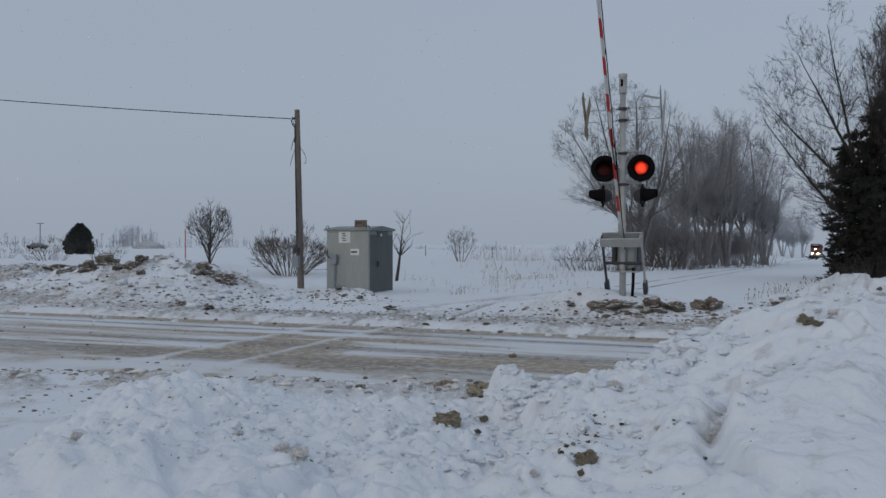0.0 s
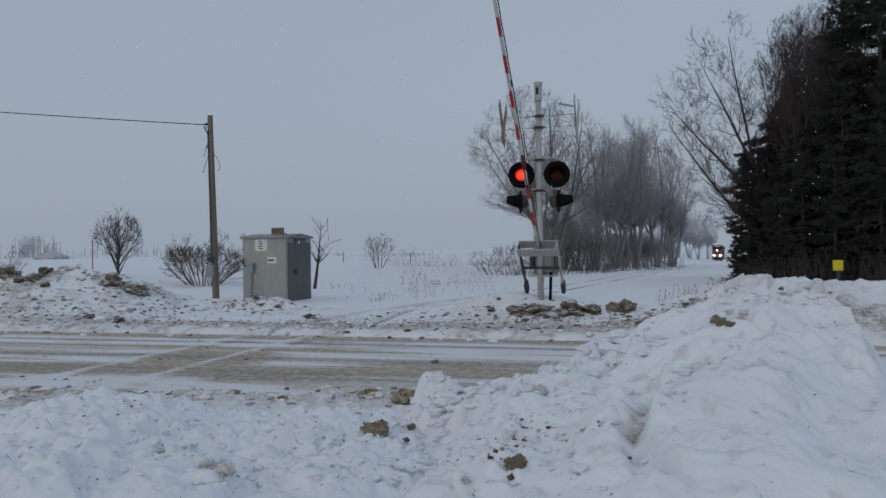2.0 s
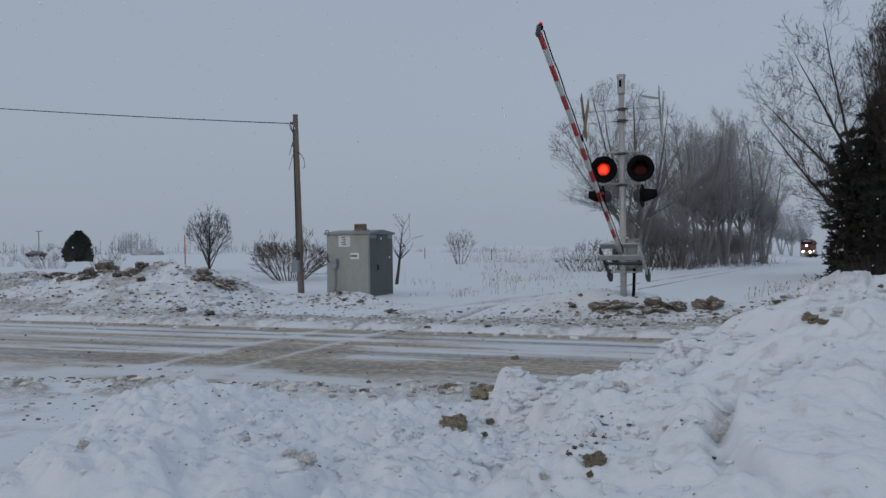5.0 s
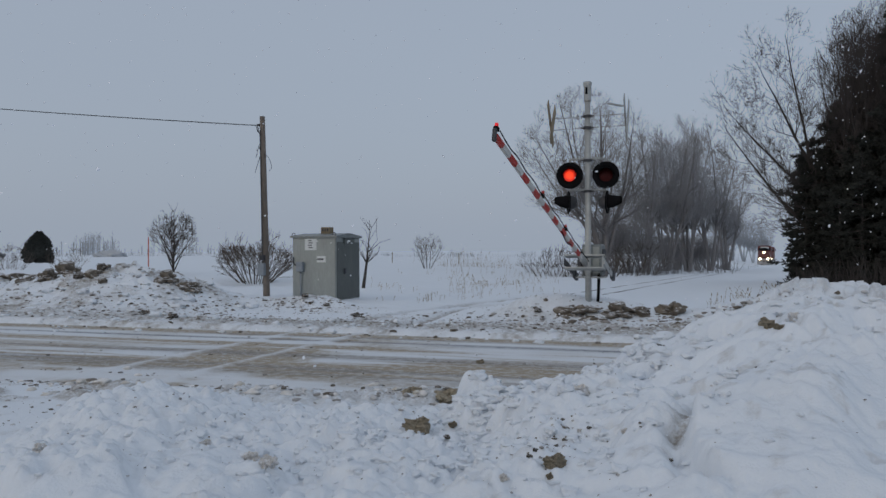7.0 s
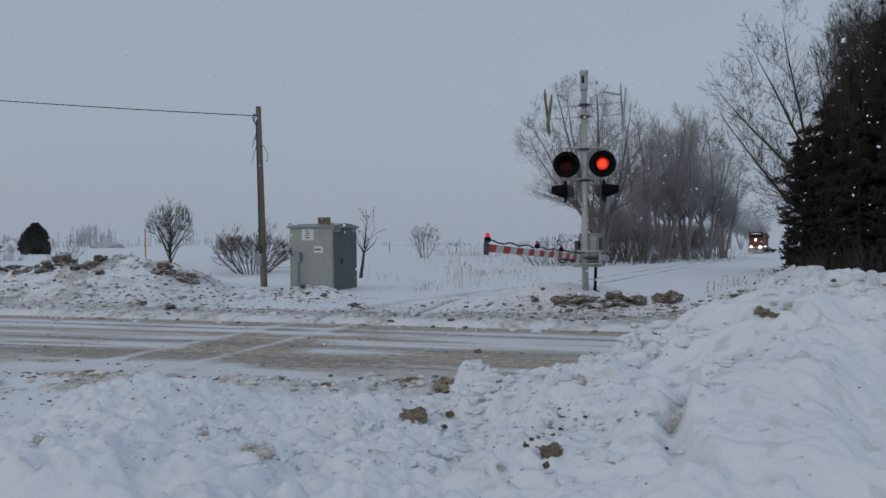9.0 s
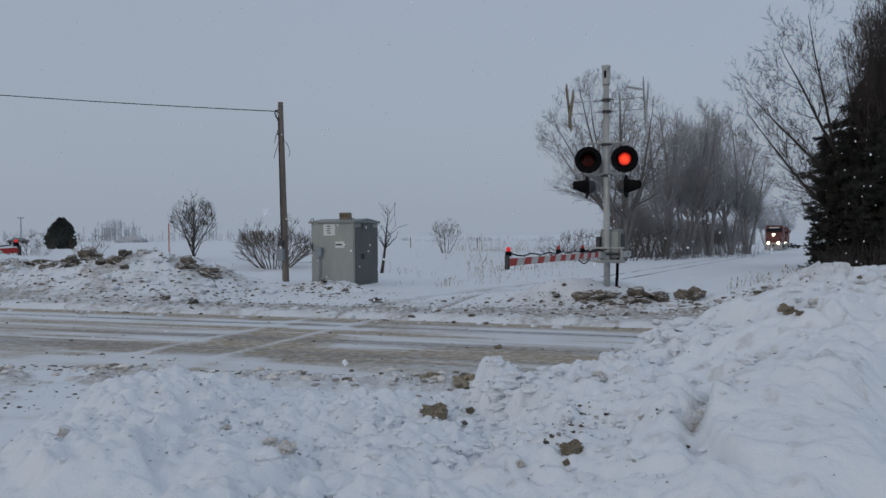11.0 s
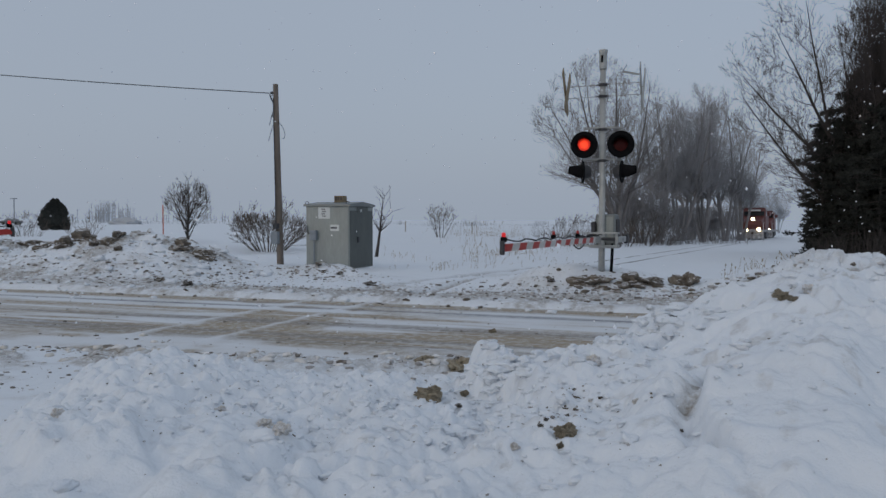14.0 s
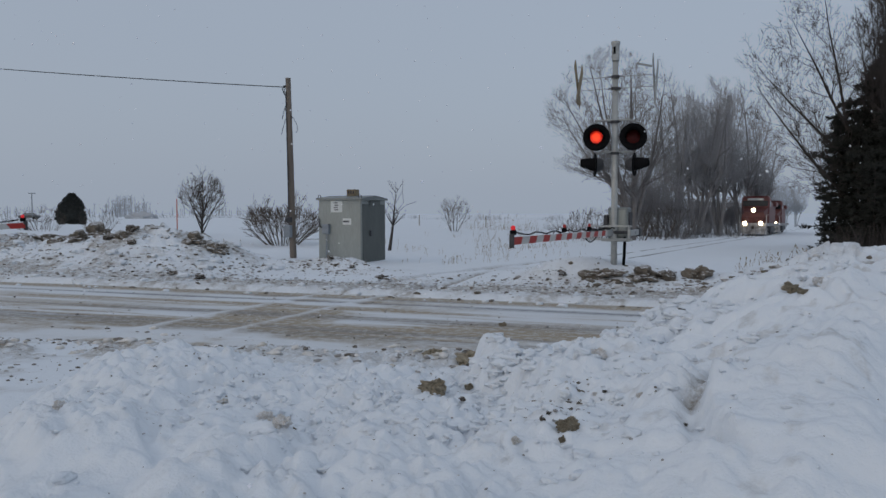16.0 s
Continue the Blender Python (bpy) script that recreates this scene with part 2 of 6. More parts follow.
# ---- mesh helpers ----
class Geo:
    """Vertices and faces gathered for one mesh."""

    def __init__(self):
        self.v, self.f = [], []

    def add(self, vs, fs):
        k = len(self.v)
        self.v += [tuple(p) for p in vs]
        self.f += [tuple(i + k for i in q) for q in fs]
        return self

    def box(self, c, s, r=0.01, m=None):
        """A box with chamfered edges, centre c and size s."""
        hx, hy, hz = (a / 2 for a in s)
        r = min(r, hx * 0.6, hy * 0.6, hz * 0.6)
        b = bmesh.new()
        bmesh.ops.create_cube(b, size=1)
        for q in b.verts:
            q.co = Vector((q.co.x * s[0], q.co.y * s[1], q.co.z * s[2]))
        if r > 0:
            bmesh.ops.bevel(b, geom=b.edges[:], offset=r, segments=1, affect="EDGES")
        b.verts.index_update()
        m = m or Matrix.Identity(4)
        self.add([m @ (q.co + Vector(c)) for q in b.verts], [[q.index for q in p.verts] for p in b.faces])
        b.free()
        return self

    def tube(self, pts, radii, sides=8, caps=True):
        """A tube along points, a radius at each."""
        pts = [Vector(p) for p in pts]
        if isinstance(radii, (int, float)):
            radii = [radii] * len(pts)
        vs, fs = [], []
        for i, p in enumerate(pts):
            d = (pts[min(i + 1, len(pts) - 1)] - pts[max(i - 1, 0)]).normalized()
            a = d.orthogonal().normalized() if abs(d.z) > 0.95 else d.cross(Vector((0, 0, 1))).normalized()
            if abs(d.z) > 0.95:
                a = Vector((1, 0, 0)) - d * d.x
                a.normalize()
            c = d.cross(a)
            for k in range(sides):
                w = 2 * math.pi * k / sides
                vs.append(p + (a * math.cos(w) + c * math.sin(w)) * radii[i])
        for i in range(len(pts) - 1):
            for k in range(sides):
                q = (k + 1) % sides
                fs.append((i * sides + k, i * sides + q, (i + 1) * sides + q, (i + 1) * sides + k))
        if caps:
            fs.append(tuple(range(sides))[::-1])
            fs.append(tuple((len(pts) - 1) * sides + k for k in range(sides)))
        return self.add(vs, fs)

    def lathe(self, profile, m, sides=24, a0=0.0, a1=360.0, close=False):
        """A profile of (radius, height) turned about z, then set by m."""
        full = abs(a1 - a0) >= 359.9
        steps = sides if full else sides + 1
        vs, fs = [], []
        for r, z in profile:
            for k in range(steps):
                w = radians(a0 + (a1 - a0) * k / sides)
                vs.append(m @ Vector((r * math.cos(w), r * math.sin(w), z)))
        for i in range(len(profile) - 1):
            for k in range(sides):
                q = (k + 1) % steps
                fs.append((i * steps + k, i * steps + q, (i + 1) * steps + q, (i + 1) * steps + k))
        return self.add(vs, fs)


def mesh_of(name, geo, material, smooth=False):
    me = bpy.data.meshes.new(name)
    me.from_pydata(geo.v, [], geo.f)
    me.materials.append(material)
    if smooth:
        me.polygons.foreach_set("use_smooth", [True] * len(me.polygons))
    me.update()
    return me


def part(name, geo, material, parent, label="", smooth=False, m=None):
    ob = new(name, mesh_of(name, geo, material, smooth))
    ob.parent = parent
    if m is not None:
        ob.matrix_basis = m
    if label:
        ob["label"] = label
    return ob


def thing(name, m, label, category, group="", kind=""):
    ob = new(name)
    ob.empty_display_size = 0.2
    ob.matrix_basis = m
    return tagged(ob, label, category, group, kind)


def single(name, geo, material, m, label, category, group="", kind="", smooth=False):
    ob = new(name, mesh_of(name, geo, material, smooth))
    ob.matrix_basis = m
    return tagged(ob, label, category, group, kind)


# ---- smooth noise on arrays ----
def vnoise(x, y, seed=0):
    xi, yi = np.floor(x).astype(np.int64), np.floor(y).astype(np.int64)
    xf, yf = x - xi, y - yi
    u, v = xf * xf * xf * (xf * (xf * 6 - 15) + 10), yf * yf * yf * (yf * (yf * 6 - 15) + 10)

    def h(a, b):
        k = (a * 374761393 + b * 668265263 + seed * 1442695041) & 0x7FFFFFFF
        k = ((k ^ (k >> 13)) * 1274126177) & 0x7FFFFFFF
        k = k ^ (k >> 16)
        return (k & 0xFFFF) / 65535.0

    return (h(xi, yi) * (1 - u) + h(xi + 1, yi) * u) * (1 - v) + (h(xi, yi + 1) * (1 - u) + h(xi + 1, yi + 1) * u) * v


def fbm(x, y, octaves=4, seed=0, gain=0.5):
    t, a, s = 0.0, 1.0, 0.0
    for o in range(octaves):
        t = t + a * vnoise(x * 2 ** o, y * 2 ** o, seed + o * 17)
        s += a
        a *= gain
    return t / s


def lumps(x, y, size, seed=0):
    """Rounded lumps with creases between, 0 to 1."""
    gx, gy = x / size, y / size
    xi, yi = np.floor(gx).astype(np.int64), np.floor(gy).astype(np.int64)
    best = np.full(np.shape(gx), 9.0)
    for i in (-1, 0, 1):
        for j in (-1, 0, 1):
            a, b = xi + i, yi + j
            k = (a * 73856093 ^ b * 19349663 ^ (seed * 83492791 + 12345)) & 0x7FFFFFFF
            k = ((k ^ (k >> 11)) * 1274126177) & 0x7FFFFFFF
            px, py = a + (k & 1023) / 1023.0, b + ((k >> 10) & 1023) / 1023.0
            best = np.minimum(best, (gx - px) ** 2 + (gy - py) ** 2)
    return np.clip(1 - best, 0, 1)


def blocks(x, y, size, seed=0):
    """Broken blocks: a level of its own for every cell, 0 to 1, with a soft crease between cells."""
    gx, gy = x / size, y / size
    xi, yi = np.floor(gx).astype(np.int64), np.floor(gy).astype(np.int64)
    best, second, level = np.full(np.shape(gx), 9.0), np.full(np.shape(gx), 9.0), np.zeros(np.shape(gx))
    for i in (-1, 0, 1):
        for j in (-1, 0, 1):
            a, b = xi + i, yi + j
            k = (a * 73856093 ^ b * 19349663 ^ (seed * 83492791 + 777)) & 0x7FFFFFFF
            k = ((k ^ (k >> 11)) * 1274126177) & 0x7FFFFFFF
            px, py = a + (k & 1023) / 1023.0, b + ((k >> 10) & 1023) / 1023.0
            d = np.sqrt((gx - px) ** 2 + (gy - py) ** 2)
            closer = d < best
            second = np.where(closer, best, np.minimum(second, d))
            level = np.where(closer, ((k >> 20) & 255) / 255.0, level)
            best = np.where(closer, d, best)
    return level * sstep(0.0, 0.22, second - best) * (1 - 0.35 * best)


def sstep(a, b, x):
    k = np.clip((x - a) / (b - a), 0, 1)
    return k * k * (3 - 2 * k)


def mound(x, y, cx, cy, rx, ry, h, turn=0.0, p=2.0):
    c, s = math.cos(radians(turn)), math.sin(radians(turn))
    u, v = ((x - cx) * c + (y - cy) * s) / rx, (-(x - cx) * s + (y - cy) * c) / ry
    return h * np.exp(-((u * u + v * v) ** (p / 2)))


# ---- the land ----
TRACK_X = -0.05
CROSS_X = -0.38
GRADE = 0.0105
ROAD_SLOPE = 0.10
ROAD_NEAR, ROAD_FAR = -2.35, 3.75


def near_edge(x):
    """The near edge of the road, wider towards the west."""
    return np.interp(x, [-2.0, 2.0, 4.6, 7.0], [-3.35, -2.85, -2.25, -2.35])


def rail_z(y):
    return -GRADE * np.maximum(0, np.asarray(y, float) - 6.0)


def road_v(x, y):
    return y - ROAD_SLOPE * x


def land(x, y):
    """Height of the snow, and its dirt."""
    x, y = np.asarray(x, float), np.asarray(y, float)
    v = road_v(x, y)
    edge = 0.35 * (fbm(x * 0.8, y * 0.8, 3, 5) - 0.5)
    near = near_edge(x)
    inside = sstep(near - 0.30, near + 0.25, v + edge) * (1 - sstep(ROAD_FAR - 0.15, ROAD_FAR + 0.25, v + edge))
    rough = fbm(x * 1.3, y * 1.3, 5, 11)
    fine = fbm(x * 6, y * 6, 3, 23)
    # field beyond, falling away along the railway, rising gently towards the west
    far = sstep(8, 45, y)
    z = 0.10 + 0.12 * far + 0.35 * sstep(-8, -40, x) * far
    near_track = np.exp(-(np.maximum(0, np.abs(x - TRACK_X) - 3.0) / 14.0) ** 2)
    bed = rail_z(y) + 0.02
    z = z * (1 - near_track * sstep(6, 25, y)) + bed * near_track * sstep(6, 25, y)
    z = z - 0.004 * np.maximum(0, y - 40) * sstep(-14, 0, x) * (1 - near_track)
    z = z + 0.42 * (fbm(x * 0.22, y * 0.22, 4, 3) - 0.5) * sstep(6, 14, np.abs(y) + 0.2 * np.abs(x)) * (1 - np.exp(-((x - TRACK_X) / 2.2) ** 2))
    z = z + 0.10 * (rough - 0.5) * sstep(ROAD_FAR, ROAD_FAR + 1.5, v) * (1 - sstep(16, 40, y))
    # plough ridge across the road, west of the railway
    ux, uy = x + 0.2 * (fbm(x * 2, y * 2, 3, 94) - 0.5), y + 0.2 * (fbm(x * 2, y * 2, 3, 95) - 0.5)
    chunk = 0.7 * blocks(ux, uy, 0.62, 3) + 0.5 * blocks(ux, uy, 0.27, 4)
    west = (1 - sstep(-9.5, -5.0, x)) * (0.80 + 0.45 * (fbm(x * 0.35, 0 * x, 2, 9) - 0.5))
    ridge = np.exp(-np.abs((v - 8.0) / 2.3) ** 2.4)
    z = z + west * ridge * (0.95 + 0.30 * chunk + 0.12 * lumps(ux, uy, 0.24, 33) + 0.07 * lumps(ux, uy, 0.13, 34))
    # dirty heap before the cabinet
    heap = mound(x, y, -4.7, 8.9, 1.6, 0.9, 0.36, 6)
    z = z + heap * (0.8 + 0.4 * chunk)
    # drift round the signal and the bank to its east
    drift = np.maximum(mound(x, y, 4.0, 7.6, 2.0, 1.5, 0.50, 6, 2.6), mound(x, y, 3.3, 7.0, 1.3, 0.75, 0.60, 6, 2.4))
    z = z + drift + mound(x, y, 2.0, 8.2, 2.2, 1.3, 0.22)
    east = sstep(5.2, 8.6, x) * np.exp(-np.abs((v - 6.6) / 2.0) ** 2.4)
    z = z + east * (0.74 + 0.25 * chunk + 0.25 * (rough - 0.5))
    shoulder = np.exp(-((v - 4.7) / 0.6) ** 2)
    z = z + shoulder * (0.02 + 0.12 * chunk * rough)
    # the near side: churned strip, the low hump and the big bank
    strip = np.exp(-((v - near + 0.75) / 0.8) ** 2)
    z = z - 0.05 * sstep(-5.5, -4.0, v) * (1 - sstep(-1, 0, v)) + strip * (0.01 + 0.10 * lumps(x, y, 0.22, 8) * sstep(0.50, 0.66, rough))
    wx, wy = x + 0.10 * (fbm(x * 3, y * 3, 3, 91) - 0.5) * 2, y + 0.10 * (fbm(x * 3, y * 3, 3, 92) - 0.5) * 2
    # crumbled snow: rounded lumps of several sizes, heaped unevenly
    broken = sstep(0.36, 0.62, fbm(x * 0.9, y * 0.9, 3, 96))
    small = 0.30 * blocks(wx, wy, 0.70, 6) + 0.26 * lumps(wx, wy, 0.34, 13) + 0.75 * (fbm(x * 1.9, y * 1.9, 5, 93, 0.55) - 0.42)
    crumble = broken * (0.045 * lumps(wx, wy, 0.19, 7) + 0.034 * lumps(x + 0.3 * wy, y, 0.10, 12) + 0.022 * blocks(wx, wy, 0.13, 19)) + 0.012 * lumps(x, y, 0.07, 15) + 0.028 * (fbm(x * 9, y * 9, 3, 44, 0.6) - 0.5)
    hump = np.maximum(mound(x, y, 3.9, -6.3, 1.75, 1.0, 0.36, -22, 3.0), mound(x, y, 5.1, -7.6, 1.5, 1.1, 0.40, -20, 3.0))
    west_end = 2.1 - 0.6 * (y + 5.2) + 0.5 * (fbm(x * 1.3, y * 1.3, 3, 77) - 0.5)
    hump = np.maximum(hump, 0.26 * sstep(-4.4, -5.5, y + 0.7 * (rough - 0.5)) * (1 - sstep(9.6, 10.6, x)) * sstep(-10.3, -9.0, y)) * sstep(west_end - 0.1, west_end + 0.35, x)
    crest = np.interp(x, [5.5, 6.0, 6.8, 7.3, 8.0, 9.0, 10.0], [-5.1, -4.75, -4.4, -3.85, -3.35, -3.4, -4.0])
    tall = np.interp(x, [5.0, 6.0, 6.8, 7.3, 8.0, 8.6, 9.15, 9.5, 9.9], [0.34, 0.43, 0.60, 0.84, 1.16, 1.30, 1.20, 0.45, 0.0])
    rise = np.clip((y + 8.6) / (crest + 8.6), 0, 1) ** 0.75 * (1 - sstep(-0.05, 0.6, y - crest + 0.25 * (rough - 0.5)))
    west_side = 6.25 + 0.20 * (-4.75 - y) + 0.8 * (fbm(x * 1.5, y * 1.5, 3, 98) - 0.5)
    bank = tall * rise * sstep(west_side - 0.40, west_side + 0.15, x + 0.4 * (rough - 0.5))
    brink = x - 7.94 - 0.40 * (y + 6.3) ** 2 - 0.10 * (fbm(y * 5, x * 3, 3, 97) - 0.5)
    window = sstep(-7.15, -6.95, y) * (1 - sstep(-5.75, -5.35, y))
    slab = sstep(0.0, 0.05, brink) * window * (1 - sstep(0.5, 1.0, brink))
    gap = np.exp(-((brink + 0.06) / 0.07) ** 2) * window
    calm = sstep(7.6, 8.6, x + 0.25 * (y + 6.0)) * 0.35
    z = z + np.maximum(hump * (0.84 + 0.40 * small), bank * (0.92 + 0.22 * small * (1 - 0.7 * slab))) + 0.15 * slab - 0.10 * gap
    churned = sstep(-3.6, -4.8, v) * sstep(-10.4, -9.4, y) * sstep(west_end - 0.2, west_end + 0.5, x) * (1 - sstep(11, 14, x))
    z = z + churned * (0.12 * (small - 0.3) + 1.8 * crumble * (1 - calm))
    furrow = sum(np.exp(-((x - CROSS_X - s * 0.72 - 0.1) / 0.07) ** 2) for s in (-1, 1)) * sstep(ROAD_FAR - 0.5, ROAD_FAR + 0.5, v) * (1 - sstep(14, 20, y))
    z = z - 0.05 * furrow + 0.05 * sum(np.exp(-((x - CROSS_X - s * 0.72 + 0.12) / 0.09) ** 2) for s in (-1, 1)) * sstep(ROAD_FAR, ROAD_FAR + 0.6, v) * (1 - sstep(14, 22, y))
    z = z * (1 - inside) - 0.07 * inside
    dirt = 1.9 * west * ridge * (0.3 + chunk) * sstep(0.40, 0.58, rough) + 1.2 * west * np.exp(-((v - 7.0) / 0.9) ** 2) * sstep(-10.5, -12, x) * sstep(0.42, 0.55, rough) + 1.6 * heap * sstep(0.4, 0.6, rough)
    dirt = dirt + shoulder * (0.5 + 0.9 * sstep(0.40, 0.58, rough)) + strip * 0.55 * sstep(0.40, 0.60, rough) + 0.35 * sstep(west_end + 0.1, west_end - 0.6, x) * sstep(-9, -6, y) * (1 - sstep(-3, -2, v)) * sstep(0.45, 0.62, rough)
    dirt = dirt + 0.5 * sstep(ROAD_FAR + 3.4, ROAD_FAR + 0.3, v) * sstep(0.45, 0.7, fbm(x * 2.1, y * 2.1, 3, 31)) * sstep(ROAD_FAR - 0.4, ROAD_FAR + 0.1, v)
    dirt = dirt + 0.30 * (hump + bank) * sstep(0.66, 0.74, fbm(x * 7.5, y * 7.5, 3, 41)) + 0.3 * east * sstep(0.55, 0.7, rough)
    dirt = dirt + 1.8 * furrow * sstep(0.30, 0.5, rough + 0.1) + 0.25 * sstep(0.52, 0.7, fbm(x * 0.9, y * 0.9, 3, 99)) * np.exp(-((x - TRACK_X) / 3.5) ** 2) * sstep(ROAD_FAR, ROAD_FAR + 1, v) * (1 - sstep(11, 15, y))
    dirt = dirt + 0.8 * gap * sstep(0.35, 0.6, fbm(x * 5, y * 5, 2, 88))
    return z, np.clip(1.15 * dirt, 0, 1)


def spaced(stops):
    """Grid lines from (start, end, step) stretches, widening outside them."""
    out = []
    for a, b, s in stops:
        out += list(np.arange(a, b - 1e-6, s))
    return out


def widen(start, end, first, rate):
    out, step, p = [], first, start
    sign = 1 if end > start else -1
    while (end - p) * sign > 0:
        p += sign * step
        out.append(p)
        step *= rate
    return out


def sheet(name, xs, ys, height, material, wet=None):
    nx, ny = len(xs), len(ys)
    gx, gy = np.meshgrid(np.array(xs), np.array(ys))
    gz, gd = height(gx, gy)
    co = np.stack([gx, gy, gz], -1).reshape(-1, 3).astype(np.float32)
    a = (np.arange(ny - 1)[:, None] * nx + np.arange(nx - 1)[None, :]).ravel()
    quads = np.stack([a, a + 1, a + nx + 1, a + nx], -1).astype(np.int32)
    me = bpy.data.meshes.new(name)
    me.vertices.add(len(co))
    me.vertices.foreach_set("co", co.ravel())
    me.loops.add(quads.size)
    me.loops.foreach_set("vertex_index", quads.ravel())
    me.polygons.add(len(quads))
    me.polygons.foreach_set("loop_start", np.arange(0, quads.size, 4, dtype=np.int32))
    me.polygons.foreach_set("use_smooth", np.ones(len(quads), bool))
    for key, values in (("dirt", gd), ("wet", np.zeros_like(gd) if wet is None else wet(gx, gy))):
        layer = me.attributes.new(key, "FLOAT", "POINT")
        layer.data.foreach_set("value", np.asarray(values, np.float32).ravel())
    me.materials.append(material)
    me.update(calc_edges=True)
    return new(name, me)


def ground_z(x, y):
    return float(land(np.array([x]), np.array([y]))[0][0])


xs = widen(-18, -1600, 0.2, 1.13)[::-1] + spaced([(-18, 1, 0.10), (1, 3, 0.03), (3, 9.9, 0.019), (9.9, 16, 0.1)]) + widen(16, 1600, 0.15, 1.14)
ys = widen(-9.6, -400, 0.1, 1.25)[::-1] + spaced([(-9.6, -8.0, 0.04), (-8.0, -3.2, 0.019), (-3.2, -2.0, 0.032), (-2.0, 12, 0.06)]) + widen(12, 1600, 0.08, 1.04)
ground = tagged(sheet("ground", xs, ys, land, M_SNOW), "snow-covered field and ploughed snow banks", "snow", kind="structure")


def road_height(x, y):
    """The packed road, worn into tracks, in road coordinates."""
    rut = 0.012 * (fbm(x * 0.25, y * 3.0, 3, 51) - 0.5) + 0.006 * (fbm(x * 3, y * 8, 2, 52) - 0.5)
    streak = fbm(x * 0.16, y * 2.6, 4, 61)
    patch = fbm(x * 0.5, y * 1.2, 3, 62)
    d = 0.9 * np.exp(-((y - 3.35) / 0.30) ** 2) * sstep(0.3, 0.55, streak + 0.15)
    d = d + 0.75 * np.exp(-((y + 0.75) / 0.85) ** 2) * sstep(0.38, 0.6, streak)
    d = d + 0.55 * np.exp(-((y - 1.5) / 0.30) ** 2) * sstep(0.42, 0.62, streak)
    d = d + 0.5 * np.exp(-((x + 0.35) / 2.2) ** 2) * sstep(0.45, 0.65, patch) + 0.12 * sstep(0.5, 0.75, patch)
    d = d + 0.34 * np.exp(-((y + 1.35) / 1.0) ** 2) * sstep(0.34, 0.60, patch) * (0.5 + streak) + 0.30 * np.exp(-((y - 0.6) / 0.9) ** 2) * sstep(0.42, 0.62, streak)
    cross = sum(np.exp(-((x + 0.42 - k * 0.72) / 0.10) ** 2) for k in (-1, 1))
    fringe = sum(np.exp(-((x + 0.42 - k * 0.72 - 0.32) / 0.13) ** 2) for k in (-1, 1))
    d = (1.7 * d + 0.75 * fringe * sstep(0.35, 0.6, patch + 0.05)) * (1 - 0.85 * cross)
    return rut + 0.025 * cross, np.clip(d, 0, 1)


def road_wet(x, y):
    s = fbm(x * 0.13, y * 3.2, 4, 71)
    w = 0.95 * np.exp(-((y - 2.35) / 0.17) ** 2) * sstep(0.36, 0.5, s) + 0.55 * np.exp(-((y + 1.15) / 0.5) ** 2) * sstep(0.46, 0.66, s)
    w = w + 0.6 * np.exp(-((y - 0.35) / 0.28) ** 2) * sstep(0.48, 0.62, s) + 0.5 * np.exp(-((y - 3.05) / 0.14) ** 2) * sstep(0.42, 0.6, s)
    return np.clip(w * 1.05, 0, 1) * (1 - 0.9 * sum(np.exp(-((x + 0.42 - k * 0.72) / 0.14) ** 2) for k in (-1, 1)))


rx = widen(-22, -500, 0.3, 1.2)[::-1] + spaced([(-22, 14, 0.12)]) + widen(14, 500, 0.3, 1.2)
ry = spaced([(ROAD_NEAR - 1.8, ROAD_FAR + 0.5, 0.05)])
road = sheet("road", rx, ry, road_height, M_ROAD, road_wet)
road.matrix_basis = pose(0, 0, 0, 0, 0, math.degrees(math.atan(ROAD_SLOPE)))
tagged(road, "snow-packed road with sandy brown wheel tracks", "road", kind="structure")


# ---- the railway ----
def rail(x):
    g = Geo()
    ysr = list(np.arange(20.0, 60, 4)) + list(np.arange(60, 420, 20))
    prof = [(-0.037, -0.10), (-0.037, 0.02), (-0.03, 0.03), (0.03, 0.03), (0.037, 0.02), (0.037, -0.10)]
    vs, fs = [], []
    for yy in ysr:
        for px, pz in prof:
            vs.append((x + px, yy, float(rail_z(yy)) + pz))
    k = len(prof)
    for i in range(len(ysr) - 1):
        for j in range(k):
            q = (j + 1) % k
            fs.append((i * k + j, i * k + q, (i + 1) * k + q, (i + 1) * k + j))
    g.add(vs, fs)
    return g


railway = thing("railway_track", pose(0, 0, 0), "single railway track almost buried in snow", "railway track", kind="structure")
for side in (-1, 1):
    part("rail", rail(TRACK_X + side * 0.7175), M_DARKSTEEL, railway, "snow-dusted steel rail")


# ---- crossing signal ----
SIG = (4.04, 7.05)
SIG_Z = 0.30
G_HEADING = 4.0


